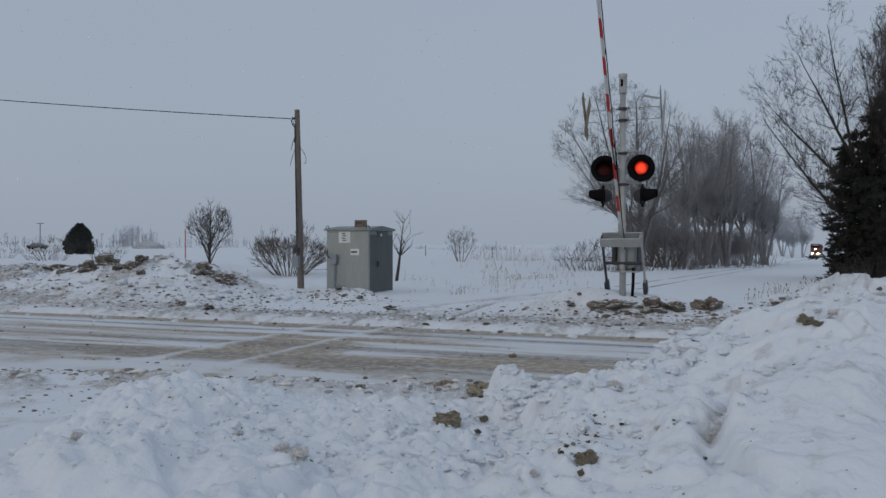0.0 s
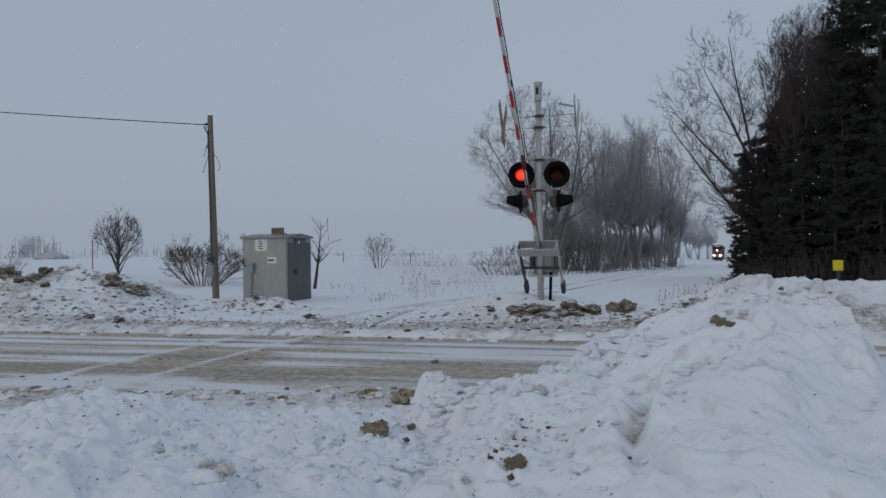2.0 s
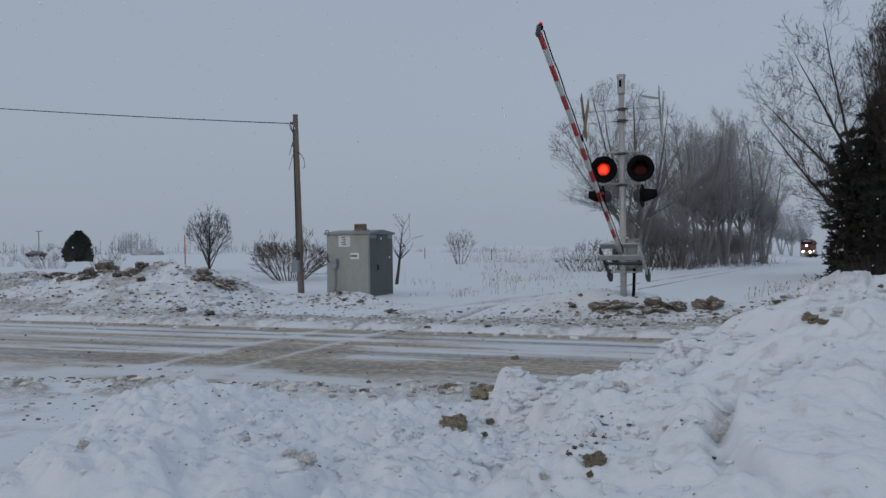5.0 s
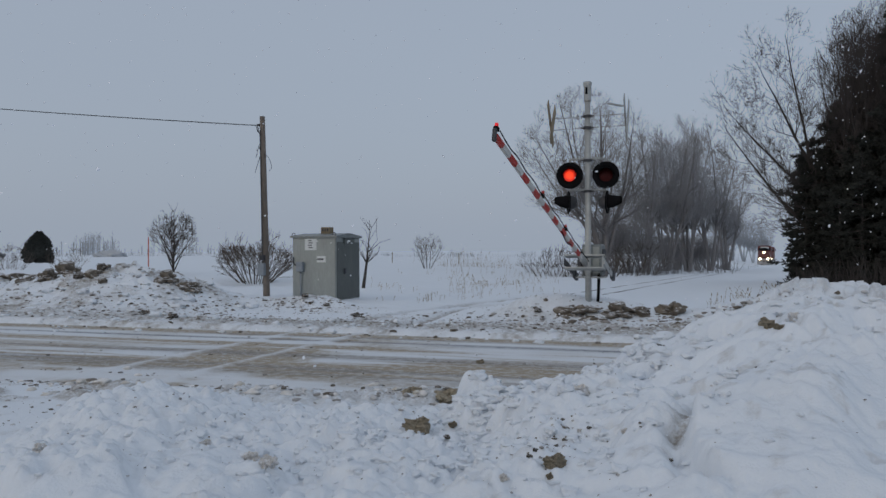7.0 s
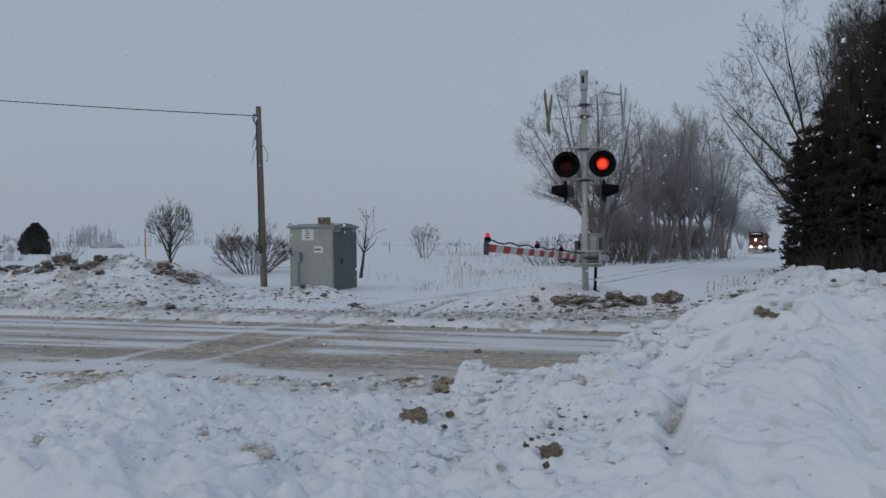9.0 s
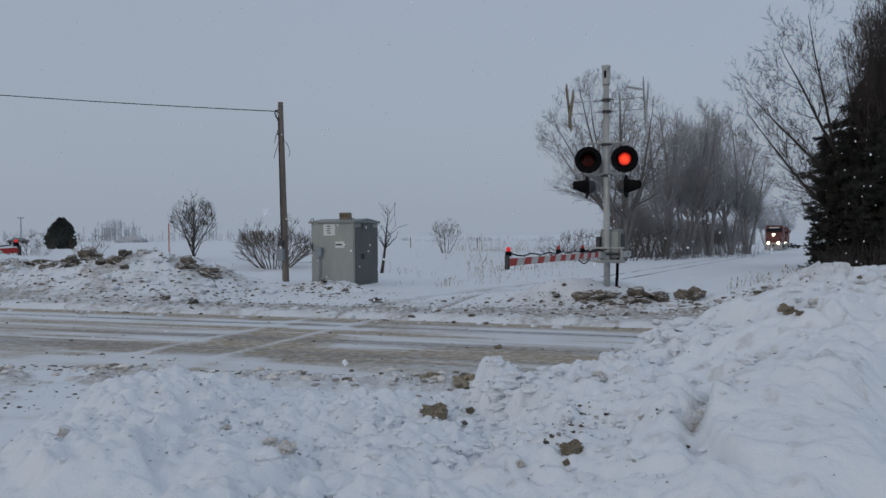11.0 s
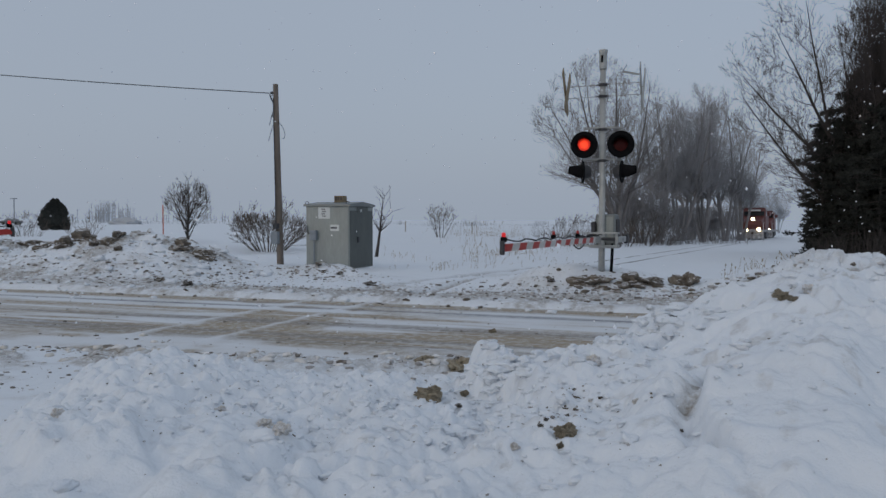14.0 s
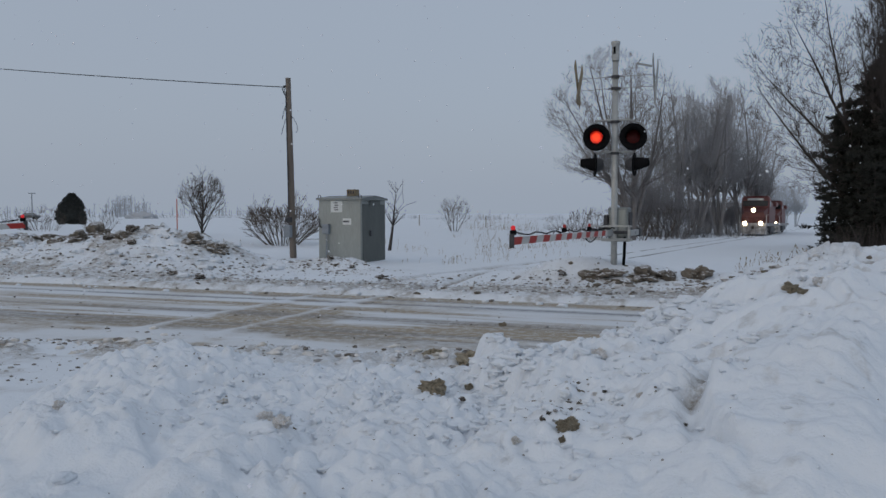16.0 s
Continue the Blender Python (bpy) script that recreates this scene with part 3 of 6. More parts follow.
def lamp_unit(parent, m, radius=0.305, blunt=False):
    """A round black target with hood and red lens that looks along -y of m."""
    g = Geo()
    back = m @ pose(0, 0, 0, 90, 0, 0)
    g.lathe([(0, -0.03), (radius - 0.03, -0.03), (radius, -0.015), (radius, 0.0), (radius - 0.012, 0.008), (0.165, 0.0), (0.165, -0.012), (0, -0.014)], back, 36)
    unit = part("lamp_target", g, M_BLACK, parent, "round flat black lamp target", True)
    h = Geo()
    rows, cols = 6, 14
    for inner in (0, 1):
        vs = []
        for i in range(rows + 1):
            f = i / rows
            a0 = -55 + 45 * f ** 1.5 if blunt else -8 + 62 * f ** 1.6
            for k in range(cols + 1):
                w = radians(a0 + (180 - 2 * a0) * k / cols)
                r = (0.168 - 0.008 * inner) * (1 - (0.22 if blunt else 0.10) * f)
                vs.append(back @ Vector((r * math.cos(w), r * math.sin(w), (0.30 if blunt else 0.33) * f)))
        h.add(vs, [(i * (cols + 1) + k, i * (cols + 1) + k + 1, (i + 1) * (cols + 1) + k + 1, (i + 1) * (cols + 1) + k) for i in range(rows) for k in range(cols)])
    part("hood", h, M_BLACK, unit, "black sheet hood", True)
    b = Geo()
    b.lathe([(0, -0.20), (0.11, -0.19), (0.15, -0.12), (0.16, -0.03)], back, 20)
    part("lamp_housing", b, M_DARKSTEEL, unit, "", True)
    lens = Geo()
    lens.lathe([(0.150, -0.008), (0.12, 0.010), (0.07, 0.020), (0.0, 0.024)], back, 24)
    part("lens", lens, M_LENS, unit, "dark red glass lens", True)
    return unit


def bulb_geo():
    """The lit face of a lamp: a disc with an uneven outline."""
    g = Geo()
    n = 26
    ring = [(0.138 + 0.004 * math.sin(3 * a + 0.6) + 0.003 * math.sin(5 * a), a) for a in (2 * math.pi * k / n for k in range(n))]
    vs = [(0, -0.012, 0.005)] + [(r * math.cos(a), -0.008, r * math.sin(a)) for r, a in ring] + [(r * math.cos(a), 0.004, r * math.sin(a)) for r, a in ring]
    fs = [(0, 1 + k, 1 + (k + 1) % n) for k in range(n)] + [(1 + k, 1 + n + k, 1 + n + (k + 1) % n, 1 + (k + 1) % n) for k in range(n)]
    return g.add(vs, fs)


signal = thing("crossing_signal", pose(SIG[0], SIG[1], SIG_Z), "grey steel crossing signal with red flashing lamps in snow", "crossing signal")
LAMP_YAW = -7.0


def build_signal():
    top = 5.55 - SIG_Z
    g = Geo().tube([(0, 0, -0.5), (0, 0, 1.2), (0, 0, top - 0.42)], [0.075, 0.072, 0.066], 16)
    part("mast", g, M_GALV, signal, "galvanised steel mast", True)
    g = Geo().lathe([(0.085, -0.42), (0.088, -0.08), (0.098, -0.06), (0.104, 0.0), (0.09, 0.012), (0, 0.014)], pose(0, 0, top), 18)
    part("mast_cap", g, M_GALV, signal, "", True)
    part("nameplate", Geo().box((0, -0.092, top - 0.2), (0.05, 0.012, 0.16), 0.006), M_BLACK, signal, "black plate on the mast top")
    # bell bracket near the top
    g = Geo().box((-0.2, -0.02, top - 0.47), (0.36, 0.10, 0.035), 0.01, pose(0, 0, 0, 0, 10, 25))
    part("bell_bracket", g, M_GALV, signal)
    for z in (4.78, 4.52, 3.78, 3.08):
        zz = z - SIG_Z
        part("clamp", Geo().lathe([(0.07, -0.03), (0.095, -0.03), (0.095, 0.03), (0.07, 0.03)], pose(0, 0, zz), 16), M_DARKSTEEL, signal)
        part("clamp_bolt", Geo().tube([(-0.15, -0.03, zz), (0.15, -0.03, zz)], 0.014, 8), M_DARKSTEEL, signal)
    # crossed boards, edge on to the railway side, on both faces of the mast
    for sx, yaw in ((-1, 99.0), (1, 98.0)):
        cx = sx * 0.86 + 0.02
        arm = Geo()
        for z in (4.78, 4.52):
            arm.tube([(0, 0, z - SIG_Z), (cx, 0, z - SIG_Z)], 0.009, 8)
        stay = part("crossbuck_stay", arm, M_GALV, signal)
        for tilt in (45, -45):
            b = Geo().box((0, 0, 0), (1.22, 0.025, 0.23), 0.008, pose(cx, 0, 4.66 - SIG_Z, 0, 0, yaw) @ pose(0, tilt * 0.0006, 0, 0, tilt, 0))
            part("crossbuck_board", b, M_TIMBER if sx < 0 else M_GALV, signal, "weathered crossing board seen on edge")
    # horizontal lamp arms and the four lamps
    turn = pose(0, 0, 0, 0, 0, LAMP_YAW + 20)
    for z, w in ((3.80, 0.42), (3.09, 0.42)):
        g = Geo().tube([turn @ Vector((-w, 0, z - SIG_Z)), turn @ Vector((-w * 0.6, 0.0, z - SIG_Z + 0.02)), turn @ Vector((w * 0.6, 0, z - SIG_Z + 0.02)), turn @ Vector((w, 0, z - SIG_Z))], 0.026, 10)
        part("lamp_arm", g, M_GALV, signal, "", True)
    units = []
    for sx in (-1, 1):
        m = turn @ pose(sx * 0.40, -0.20, 3.43 - SIG_Z)
        units.append(lamp_unit(signal, m, 0.30))
        g = Geo().tube([m @ Vector((0, 0.12, 0)), m @ Vector((0, 0.17, 0.12)), turn @ Vector((sx * 0.40, 0, 3.80 - SIG_Z))], 0.022, 8)
        part("lamp_bracket", g, M_GALV, signal)
    for sx in (-1, 1):
        m = turn @ pose(sx * 0.44, -0.05, 2.83 - SIG_Z) @ pose(0, 0, 0, 0, 0, 80 * sx)
        lamp_unit(signal, m, 0.26, True)
        g = Geo().tube([m @ Vector((0, 0.1, 0)), turn @ Vector((sx * 0.42, 0.03, 3.09 - SIG_Z))], 0.022, 8)
        part("lamp_bracket", g, M_GALV, signal)
    # gate mechanism case, conduit and leads
    g = Geo().box((0.06, 0.26, 1.52 - SIG_Z), (0.46, 0.36, 0.72), 0.03)
    case = part("gate_mechanism_case", g, M_ALU_DARK, signal, "grey cast gate mechanism case")
    part("case_door", Geo().box((0.06, 0.072, 1.52 - SIG_Z), (0.36, 0.02, 0.60), 0.008), M_ALU, case)
    part("case_side_cover", Geo().box((0.305, 0.26, 1.52 - SIG_Z), (0.03, 0.28, 0.5), 0.01), M_DARKSTEEL, case, "dark side cover")
    part("snow_cap", Geo().lathe([(0, 0.05), (0.07, 0.045), (0.12, 0.02), (0.13, -0.02)], pose(-0.06, 0.24, 1.89 - SIG_Z), 14), M_SNOWCAP, case, "small cap of snow", True)
    part("saddle_plate", Geo().box((0.05, 0.08, 1.13 - SIG_Z), (0.62, 0.42, 0.03), 0.008), M_GALV, signal)
    part("junction_cover", Geo().box((-0.20, 0.10, 1.50 - SIG_Z), (0.10, 0.20, 0.42), 0.02), M_DARKSTEEL, signal, "dark cover beside the mechanism")
    part("conduit", Geo().tube([(0.22, 0.1, 1.22 - SIG_Z), (0.21, 0.09, 0.8 - SIG_Z), (0.19, 0.06, 0.4 - SIG_Z), (0.15, 0.05, -0.2)], 0.035, 10), M_BLACK, signal, "black rubber conduit", True)
    return units


SIGNAL_LAMPS = build_signal()
lamp_turn = pose(0, 0, 0, 0, 0, LAMP_YAW + 20)
BULBS = []
for sx, unit in zip((-1, 1), SIGNAL_LAMPS):
    BULBS.append((sx, part("bulb", bulb_geo(), G_RED, unit, "lit orange-red signal lamp")))


# ---- gates ----
def gate_arm(length, root, group):
    """A striped gate arm along -y from its pivot at the origin, with lamps and counterweights behind."""
    arm = thing("crossing_gate", pose(0, 0, 0), "red and white striped crossing gate arm with small red lamps", "crossing gate", group)
    s0 = root
    n = 18
    step = (length - s0) / n
    for k in range(n):
        a, b = s0 + k * step, s0 + (k + 1) * step
        ha, hb = 0.052, 0.052
        sl = 0.10
        w = 0.022
        vs = []
        for xx in (-w, w):
            vs += [(xx, -a - sl * 0.5, -ha), (xx, -b - sl * 0.5, -hb), (xx, -b + sl * 0.5, hb), (xx, -a + sl * 0.5, ha)]
        fs = [(0, 1, 2, 3), (7, 6, 5, 4), (0, 4, 5, 1), (1, 5, 6, 2), (2, 6, 7, 3), (3, 7, 4, 0)]
        part("stripe", Geo().add(vs, fs), M_RED if (n - k) % 2 else M_WHITE, arm)
    tip = part("tip_plate", Geo().box((0, -length - 0.03, 0), (0.06, 0.06, 0.19), 0.01), M_DARKSTEEL, arm)
    for d in (length - 0.03, length * 0.62, length * 0.36):
        lamp = part("gate_lamp", Geo().box((0, -d, 0.115), (0.075, 0.09, 0.07), 0.012), M_BLACK, arm, "small black gate lamp")
        part("lamp_lens", Geo().lathe([(0.028, 0), (0.03, 0.04), (0.02, 0.055), (0, 0.06)], pose(0, -d, 0.15), 12), G_REDSMALL if d > length - 0.1 else M_RED, lamp, "red lamp lens", True)
    cable = [(0.035, -0.3 - (length - 0.4) * k / 24, 0.092 + (0.02 * math.sin(k * 1.9))) for k in range(25)]
    part("lamp_cable", Geo().tube(cable, 0.011, 6), M_BLACK, arm, "black cable along the arm")
    loop = [(0.03, -length * (0.30 + 0.12 * k / 10), -0.07 - 0.075 * math.sin(math.pi * k / 10)) for k in range(11)]
    part("cable_loop", Geo().tube(loop, 0.012, 6), M_BLACK, arm)
    for sx in (-1, 1):
        part("arm_bracket", Geo().box((sx * 0.43, -0.02, 0.0), (0.035, 1.35, 0.13), 0.01), M_GALV if sx > 0 else M_DARKSTEEL, arm)
        part("counterweight", Geo().box((sx * 0.43, 0.62, 0.0), (0.09, 0.30, 0.20), 0.02), M_DARKSTEEL, arm, "dark cast counterweight")
    for sz in (-1, 1):
        part("cross_plate", Geo().box((0, -0.60, sz * 0.14), (0.90, 0.21, 0.035), 0.008), M_GALV, arm, "galvanised cross plate of the arm bracket")
    part("cross_plate_web", Geo().box((0.40, -0.60, 0.0), (0.03, 0.19, 0.245), 0.006), M_GALV, arm)
    part("arm_root", Geo().box((0, -root * 0.5 - 0.28, 0.0), (0.07, root - 0.3, 0.15), 0.01), M_GALV, arm)
    part("pivot_shaft", Geo().tube([(-0.45, 0, 0), (0.45, 0, 0)], 0.035, 12), M_DARKSTEEL, arm)
    return arm


ARM_LENGTH = 7.7
gate_near = gate_arm(ARM_LENGTH, 0.9, "crossing gates")
gate_west = gate_arm(7.45, 0.9, "crossing gates")
gate_west["label"] = "striped gate arm with a glowing red tip lamp"

# mast of the western gate, beside the railway on the near side
west_mast = thing("gate_mast", pose(-4.9, -8.2, 0.0), "grey steel mast of the western crossing gate", "gate mast")
part("mast", Geo().tube([(0, 0, -0.2), (0, 0, 4.9)], 0.07, 14), M_GALV, west_mast, "", True)
part("gate_mechanism_case", Geo().box((-0.2, 0.2, 1.25), (0.42, 0.4, 0.72), 0.03), M_GALV, west_mast)


# ---- equipment cabinet ----
def build_cabinet():
    w, d, h = 1.70, 1.86, 2.17
    base = thing("signal_cabinet", pose(-7.12, 13.62, 0.05, 0, 0, 4.5), "weathered aluminium railway equipment cabinet standing in snow", "cabinet")
    body = part("body", Geo().box((0, 0, h / 2), (w, d, h), 0.012), M_ALU, base, "weathered aluminium housing")
    ridge = Geo()
    o, e = 0.07, 0.17
    x0, x1, y0, y1 = -w / 2 - o, w / 2 + o, -d / 2 - o, d / 2 + o
    vs = [(x0, y0, h), (x1, y0, h), (x1, y1, h), (x0, y1, h), (x0, y0, h + 0.07), (x1, y0, h + 0.07), (x1, y1, h + 0.07), (x0, y1, h + 0.07), (x0, 0, h + e), (x1, 0, h + e)]
    fs = [(3, 2, 1, 0), (0, 1, 5, 4), (2, 3, 7, 6), (4, 5, 9, 8), (6, 7, 8, 9), (1, 2, 6, 9, 5), (0, 4, 8, 7, 3)]
    roof = part("roof", ridge.add(vs, fs), M_ALU_DARK, base, "low gabled metal roof")
    part("snow_cap", Geo().box((-0.1, 0.25, h + 0.16), (1.5, 0.5, 0.05), 0.02, pose(0, 0, 0, -7, 0, 0)), M_SNOWCAP, roof, "thin crust of snow")
    for sx in (-1, 1):
        part("lifting_eye", Geo().lathe([(0.05, -0.01), (0.07, -0.01), (0.07, 0.01), (0.05, 0.01), (0.05, -0.01)], pose(sx * (w / 2 - 0.05), -d / 2 - 0.02, h + 0.11, 90, 0, 0), 12), M_DARKSTEEL, roof)
    vent = part("roof_box", Geo().box((0.02, 0.0, h + 0.27), (0.36, 0.30, 0.24), 0.012), M_TIMBER, base, "small tan roof vent box")
    for k in (-0.1, 0.0, 0.1):
        part("vent_slot", Geo().box((0.02 + k, -0.155, h + 0.29), (0.06, 0.012, 0.10), 0.004), M_INK, vent)
    # front notices with plain bars
    for nm, c, s, bars in (("notice", (-0.13, -d / 2 - 0.006, 1.94), (0.46, 0.012, 0.40), 4), ("small_notice", (0.28, -d / 2 - 0.006, 1.42), (0.34, 0.012, 0.22), 1)):
        plate = part(nm, Geo().box(c, s, 0.004), M_LABEL, body, "white notice plate")
        for k in range(bars):
            bw = s[0] * (0.34 if bars > 1 else 0.72)
            bx = c[0] + (0 if k % 2 else -0.03)
            part("text_bar", Geo().box((bx, c[1] - 0.007, c[2] + s[2] * (0.32 - 0.2 * k if bars > 1 else 0)), (bw, 0.004, 0.035 if bars > 1 else 0.06), 0.001), M_INK, plate)
    meter = part("junction_box", Geo().box((-0.52, -d / 2 - 0.07, 1.16), (0.26, 0.14, 0.34), 0.015), M_METERBOX, body, "blue-grey electrical junction box")
    part("conduit", Geo().tube([(-0.50, -d / 2 - 0.07, 1.0), (-0.50, -d / 2 - 0.06, 0.0)], 0.024, 10), M_METERBOX, meter, "", True)
    part("feed_pipe", Geo().tube([(-0.66, -d / 2 - 0.05, 1.18), (-0.78, -d / 2 - 0.05, 1.26), (-0.80, -d / 2 - 0.05, 1.50)], 0.024, 10), M_DARKSTEEL, meter, "", True)
    # door on the east side, that side's shade put into its colour
    door = part("door", Geo().box((w / 2 + 0.008, 0.0, h * 0.47), (0.03, d * 0.94, h * 0.92), 0.012), M_DOOR_SHADE, base, "grey metal door, shade of this side in its colour")
    part("latch", Geo().box((w / 2 + 0.05, -0.34, 1.0), (0.06, 0.08, 0.20), 0.01), M_INK, door, "dark latch")
    part("door_lamp", Geo().lathe([(0, 0.05), (0.05, 0.03), (0.06, 0)], pose(w / 2 + 0.02, -0.1, 2.02, 0, 90, 0), 12), M_LABEL, door, "", True)
    part("gable_panel", Geo().box((w / 2 + 0.03, 0.05, 2.03), (0.012, 0.8, 0.26), 0.004), M_DOOR_SHADE, door)
    part("seam", Geo().box((w / 2 - 0.03, -d / 2 - 0.004, h / 2), (0.035, 0.012, h * 0.98), 0.003), M_ALU_DARK, body)
    return base


cabinet = build_cabinet()


# ---- utility pole and wire ----
def build_pole():
    base = thing("utility_pole", pose(-10.0, 13.85, 0.1), "weathered wooden utility pole with a meter box", "utility pole")
    pts = [(0.06, 0.02, -0.5), (0.05, 0.02, 0), (0.0, 0, 3.0), (-0.10, 0, 6.74)]
    part("pole", Geo().tube(pts, [0.135, 0.13, 0.115, 0.098], 14), M_WOODPOLE, base, "", True)
    box = part("meter_box", Geo().box((-0.02, -0.19, 0.98), (0.30, 0.16, 0.46), 0.015), M_METERBOX, base, "grey meter box")
    part("conduit", Geo().tube([(0.0, -0.16, 1.2), (-0.06, -0.13, 3.5), (-0.12, -0.12, 6.2)], 0.02, 8), M_DARKSTEEL, box)
    part("breaker_box", Geo().box((0.0, -0.17, 1.42), (0.22, 0.14, 0.20), 0.012), M_DARKSTEEL, base)
    part("insulator", Geo().tube([(-0.10, 0, 6.46), (-0.34, 0.02, 6.43)], [0.03, 0.045], 10), M_DARKSTEEL, base)
    for k in range(3):
        loop = [(-0.18 - 0.10 * math.sin(j * 0.55 + k) - 0.02 * k, -0.05 * k, 6.42 - (0.62 + 0.28 * k) * j / 10 + 0.05 * math.sin(j * 1.4 + 2 * k)) for j in range(11)]
        part("drop_cable", Geo().tube(loop, 0.012, 6), M_BLACK, base, "loose black drop cable")
    for sx, z in ((-1, 5.05), (1, 5.0)):
        loop = [(-0.07 + sx * 0.42 * math.sin(math.pi * j / 14) ** (1 if sx > 0 else 0.7) * (1 if sx > 0 else j / 11), -0.05, z - sx * 0.0 + 0.32 * math.cos(math.pi * j / 10) * (1 if sx > 0 else 1.3)) for j in range(11)]
        part("stray_cable", Geo().tube(loop, 0.010, 6), M_BLACK, base)
    return base


utility_pole = build_pole()
wire = Geo()
a, b = Vector((-10.4, 13.87, 6.53)), Vector((-39.0, 6.0, 9.7))
wire.tube([a.lerp(b, k / 24) - Vector((0, 0, 0.20 * 4 * (k / 24) * (1 - k / 24))) for k in range(25)], 0.017, 6)
single("overhead_wire", wire, M_BLACK, pose(0, 0, 0), "black overhead wire slung from the wooden pole", "wire")


# ---- trees ----
def rods(segs, sides=3):
    """Tapered rods for many (start, end, radius, radius) at once, as vertices and faces."""
    a = np.array([q[0] for q in segs], float)
    b = np.array([q[1] for q in segs], float)
    r0, r1 = np.array([q[2] for q in segs]), np.array([q[3] for q in segs])
    d = b - a
    d /= np.maximum(np.linalg.norm(d, axis=1, keepdims=True), 1e-9)
    ref = np.where(np.abs(d[:, 2:3]) > 0.9, np.array([[1.0, 0, 0]]), np.array([[0, 0, 1.0]]))
    u = np.cross(d, ref)
    u /= np.linalg.norm(u, axis=1, keepdims=True)
    w = np.cross(d, u)
    rings = []
    for p, r in ((a, r0), (b, r1)):
        for k in range(sides):
            ang = 2 * math.pi * k / sides
            rings.append(p + (u * math.cos(ang) + w * math.sin(ang)) * r[:, None])
    vs = np.stack(rings, 1).reshape(-1, 3)
    base = np.arange(len(segs))[:, None] * (2 * sides)
    fs = np.concatenate([base + np.array([[k, (k + 1) % sides, sides + (k + 1) % sides, sides + k]]) for k in range(sides)])
    return vs, fs


def array_mesh(name, vs, fs, material):
    me = bpy.data.meshes.new(name)
    n = fs.shape[1]
    me.vertices.add(len(vs))
    me.vertices.foreach_set("co", np.asarray(vs, np.float32).ravel())
    me.loops.add(fs.size)
    me.loops.foreach_set("vertex_index", np.asarray(fs, np.int32).ravel())
    me.polygons.add(len(fs))
    me.polygons.foreach_set("loop_start", np.arange(0, fs.size, n, dtype=np.int32))
    me.polygons.foreach_set("use_smooth", np.ones(len(fs), bool))
    me.materials.append(material)
    me.update(calc_edges=True)
    return me


def mesh_part(name, me, parent, label="", kind=""):
    ob = new(name, me)
    ob.parent = parent
    if label:
        ob["label"] = label
    return tagged(ob, kind=kind) if kind else ob


def crowned_tree(seed, stems, hull, gaps, reach, twig=0.010, wobble=0.22, lift=0.10, angle=(0.45, 0.9), depth=4, bare=0.16):
    """Stems given as (base, direction, length, radius) grown into limbs, branches and twigs inside a hull.

    hull: centre and half-sizes of the crown; gaps and reach: spacing and length of the branches, level by level.
    Gives the thick wood and the fine wood as two lists of rods.
    """
    rng = random.Random(seed)
    centre, half = Vector(hull[0]), Vector(hull[1])
    thick, fine = [], []

    def outside(p):
        q = p - centre
        return (q.x / half.x) ** 2 + (q.y / half.y) ** 2 + (q.z / half.z) ** 2

    def room(p, d):
        """How far it is to the hull along d."""
        u = Vector((d.x / half.x, d.y / half.y, d.z / half.z))
        q = p - centre
        w = Vector((q.x / half.x, q.y / half.y, q.z / half.z))
        a, b, c = u.dot(u), u.dot(w), w.dot(w) - 1
        k = b * b - a * c
        return (-b + math.sqrt(k)) / a if k > 0 else 0.0

    def grow(p, d, length, r, level):
        free = room(p, (d + Vector((0, 0, lift * (0.5 if level else 0.3)))).normalized()) * rng.uniform(0.92, 1.1)
        length = min(length, free) if level or free > 2 else length
        if length < 0.12:
            return
        step = (0.55, 0.40, 0.28, 0.20, 0.16)[level]
        n = max(2, int(length / step))
        limit = rng.uniform(0.82, 1.12)
        since, gap = 0.0, gaps[level] * rng.uniform(0.5, 1.2) if level < depth else 1e9
        start = bare * length if level == 0 else 0.10 * length
        end_r = max(twig * 0.7, r * (0.10 if level == 0 else 0.25))
        for k in range(n):
            rr0 = r + (end_r - r) * k / n
            rr1 = r + (end_r - r) * (k + 1) / n
            amp = wobble * (0.28, 0.8, 1.0, 1.1, 1.1)[level]
            d = (d + Vector((rng.uniform(-1, 1), rng.uniform(-1, 1), rng.uniform(-1, 1))) * amp + Vector((0, 0, lift * (0.2, 0.8, 1.0, 0.6, 0.3)[level]))).normalized()
            q = p + d * step
            (thick if level == 0 or rr0 > 0.045 else fine).append((p[:], q[:], rr0, rr1))
            p = q
            if level > 0 and outside(p) > limit or level == 0 and outside(p) > 1.05 and p.z > centre.z:
                break
            since += step
            while level < depth and since > gap and k * step > start:
                since -= gap
                gap = gaps[level] * rng.uniform(0.6, 1.4)
                side = Vector((rng.uniform(-1, 1), rng.uniform(-1, 1), rng.uniform(-0.35, 0.65)))
                side = side - d * side.dot(d)
                if side.length < 1e-3:
                    continue
                a = rng.uniform(*angle)
                left = 1 - 0.55 * k / n
                grow(p.copy(), (d * math.cos(a) + side.normalized() * math.sin(a)).normalized(), reach[level] * left * rng.uniform(0.55, 1.25), max(twig, rr1 * rng.uniform(0.34, 0.58)), level + 1)

    for base, way, length, r in stems:
        grow(Vector(base), Vector(way).normalized(), length, r, 0)
    return thick, fine


def crowned_meshes(material, fine_material, **kw):
    thick, fine = crowned_tree(**kw)
    return array_mesh("trunk", *rods(thick, 6), material), array_mesh("crown", *rods(fine, 3), fine_material)


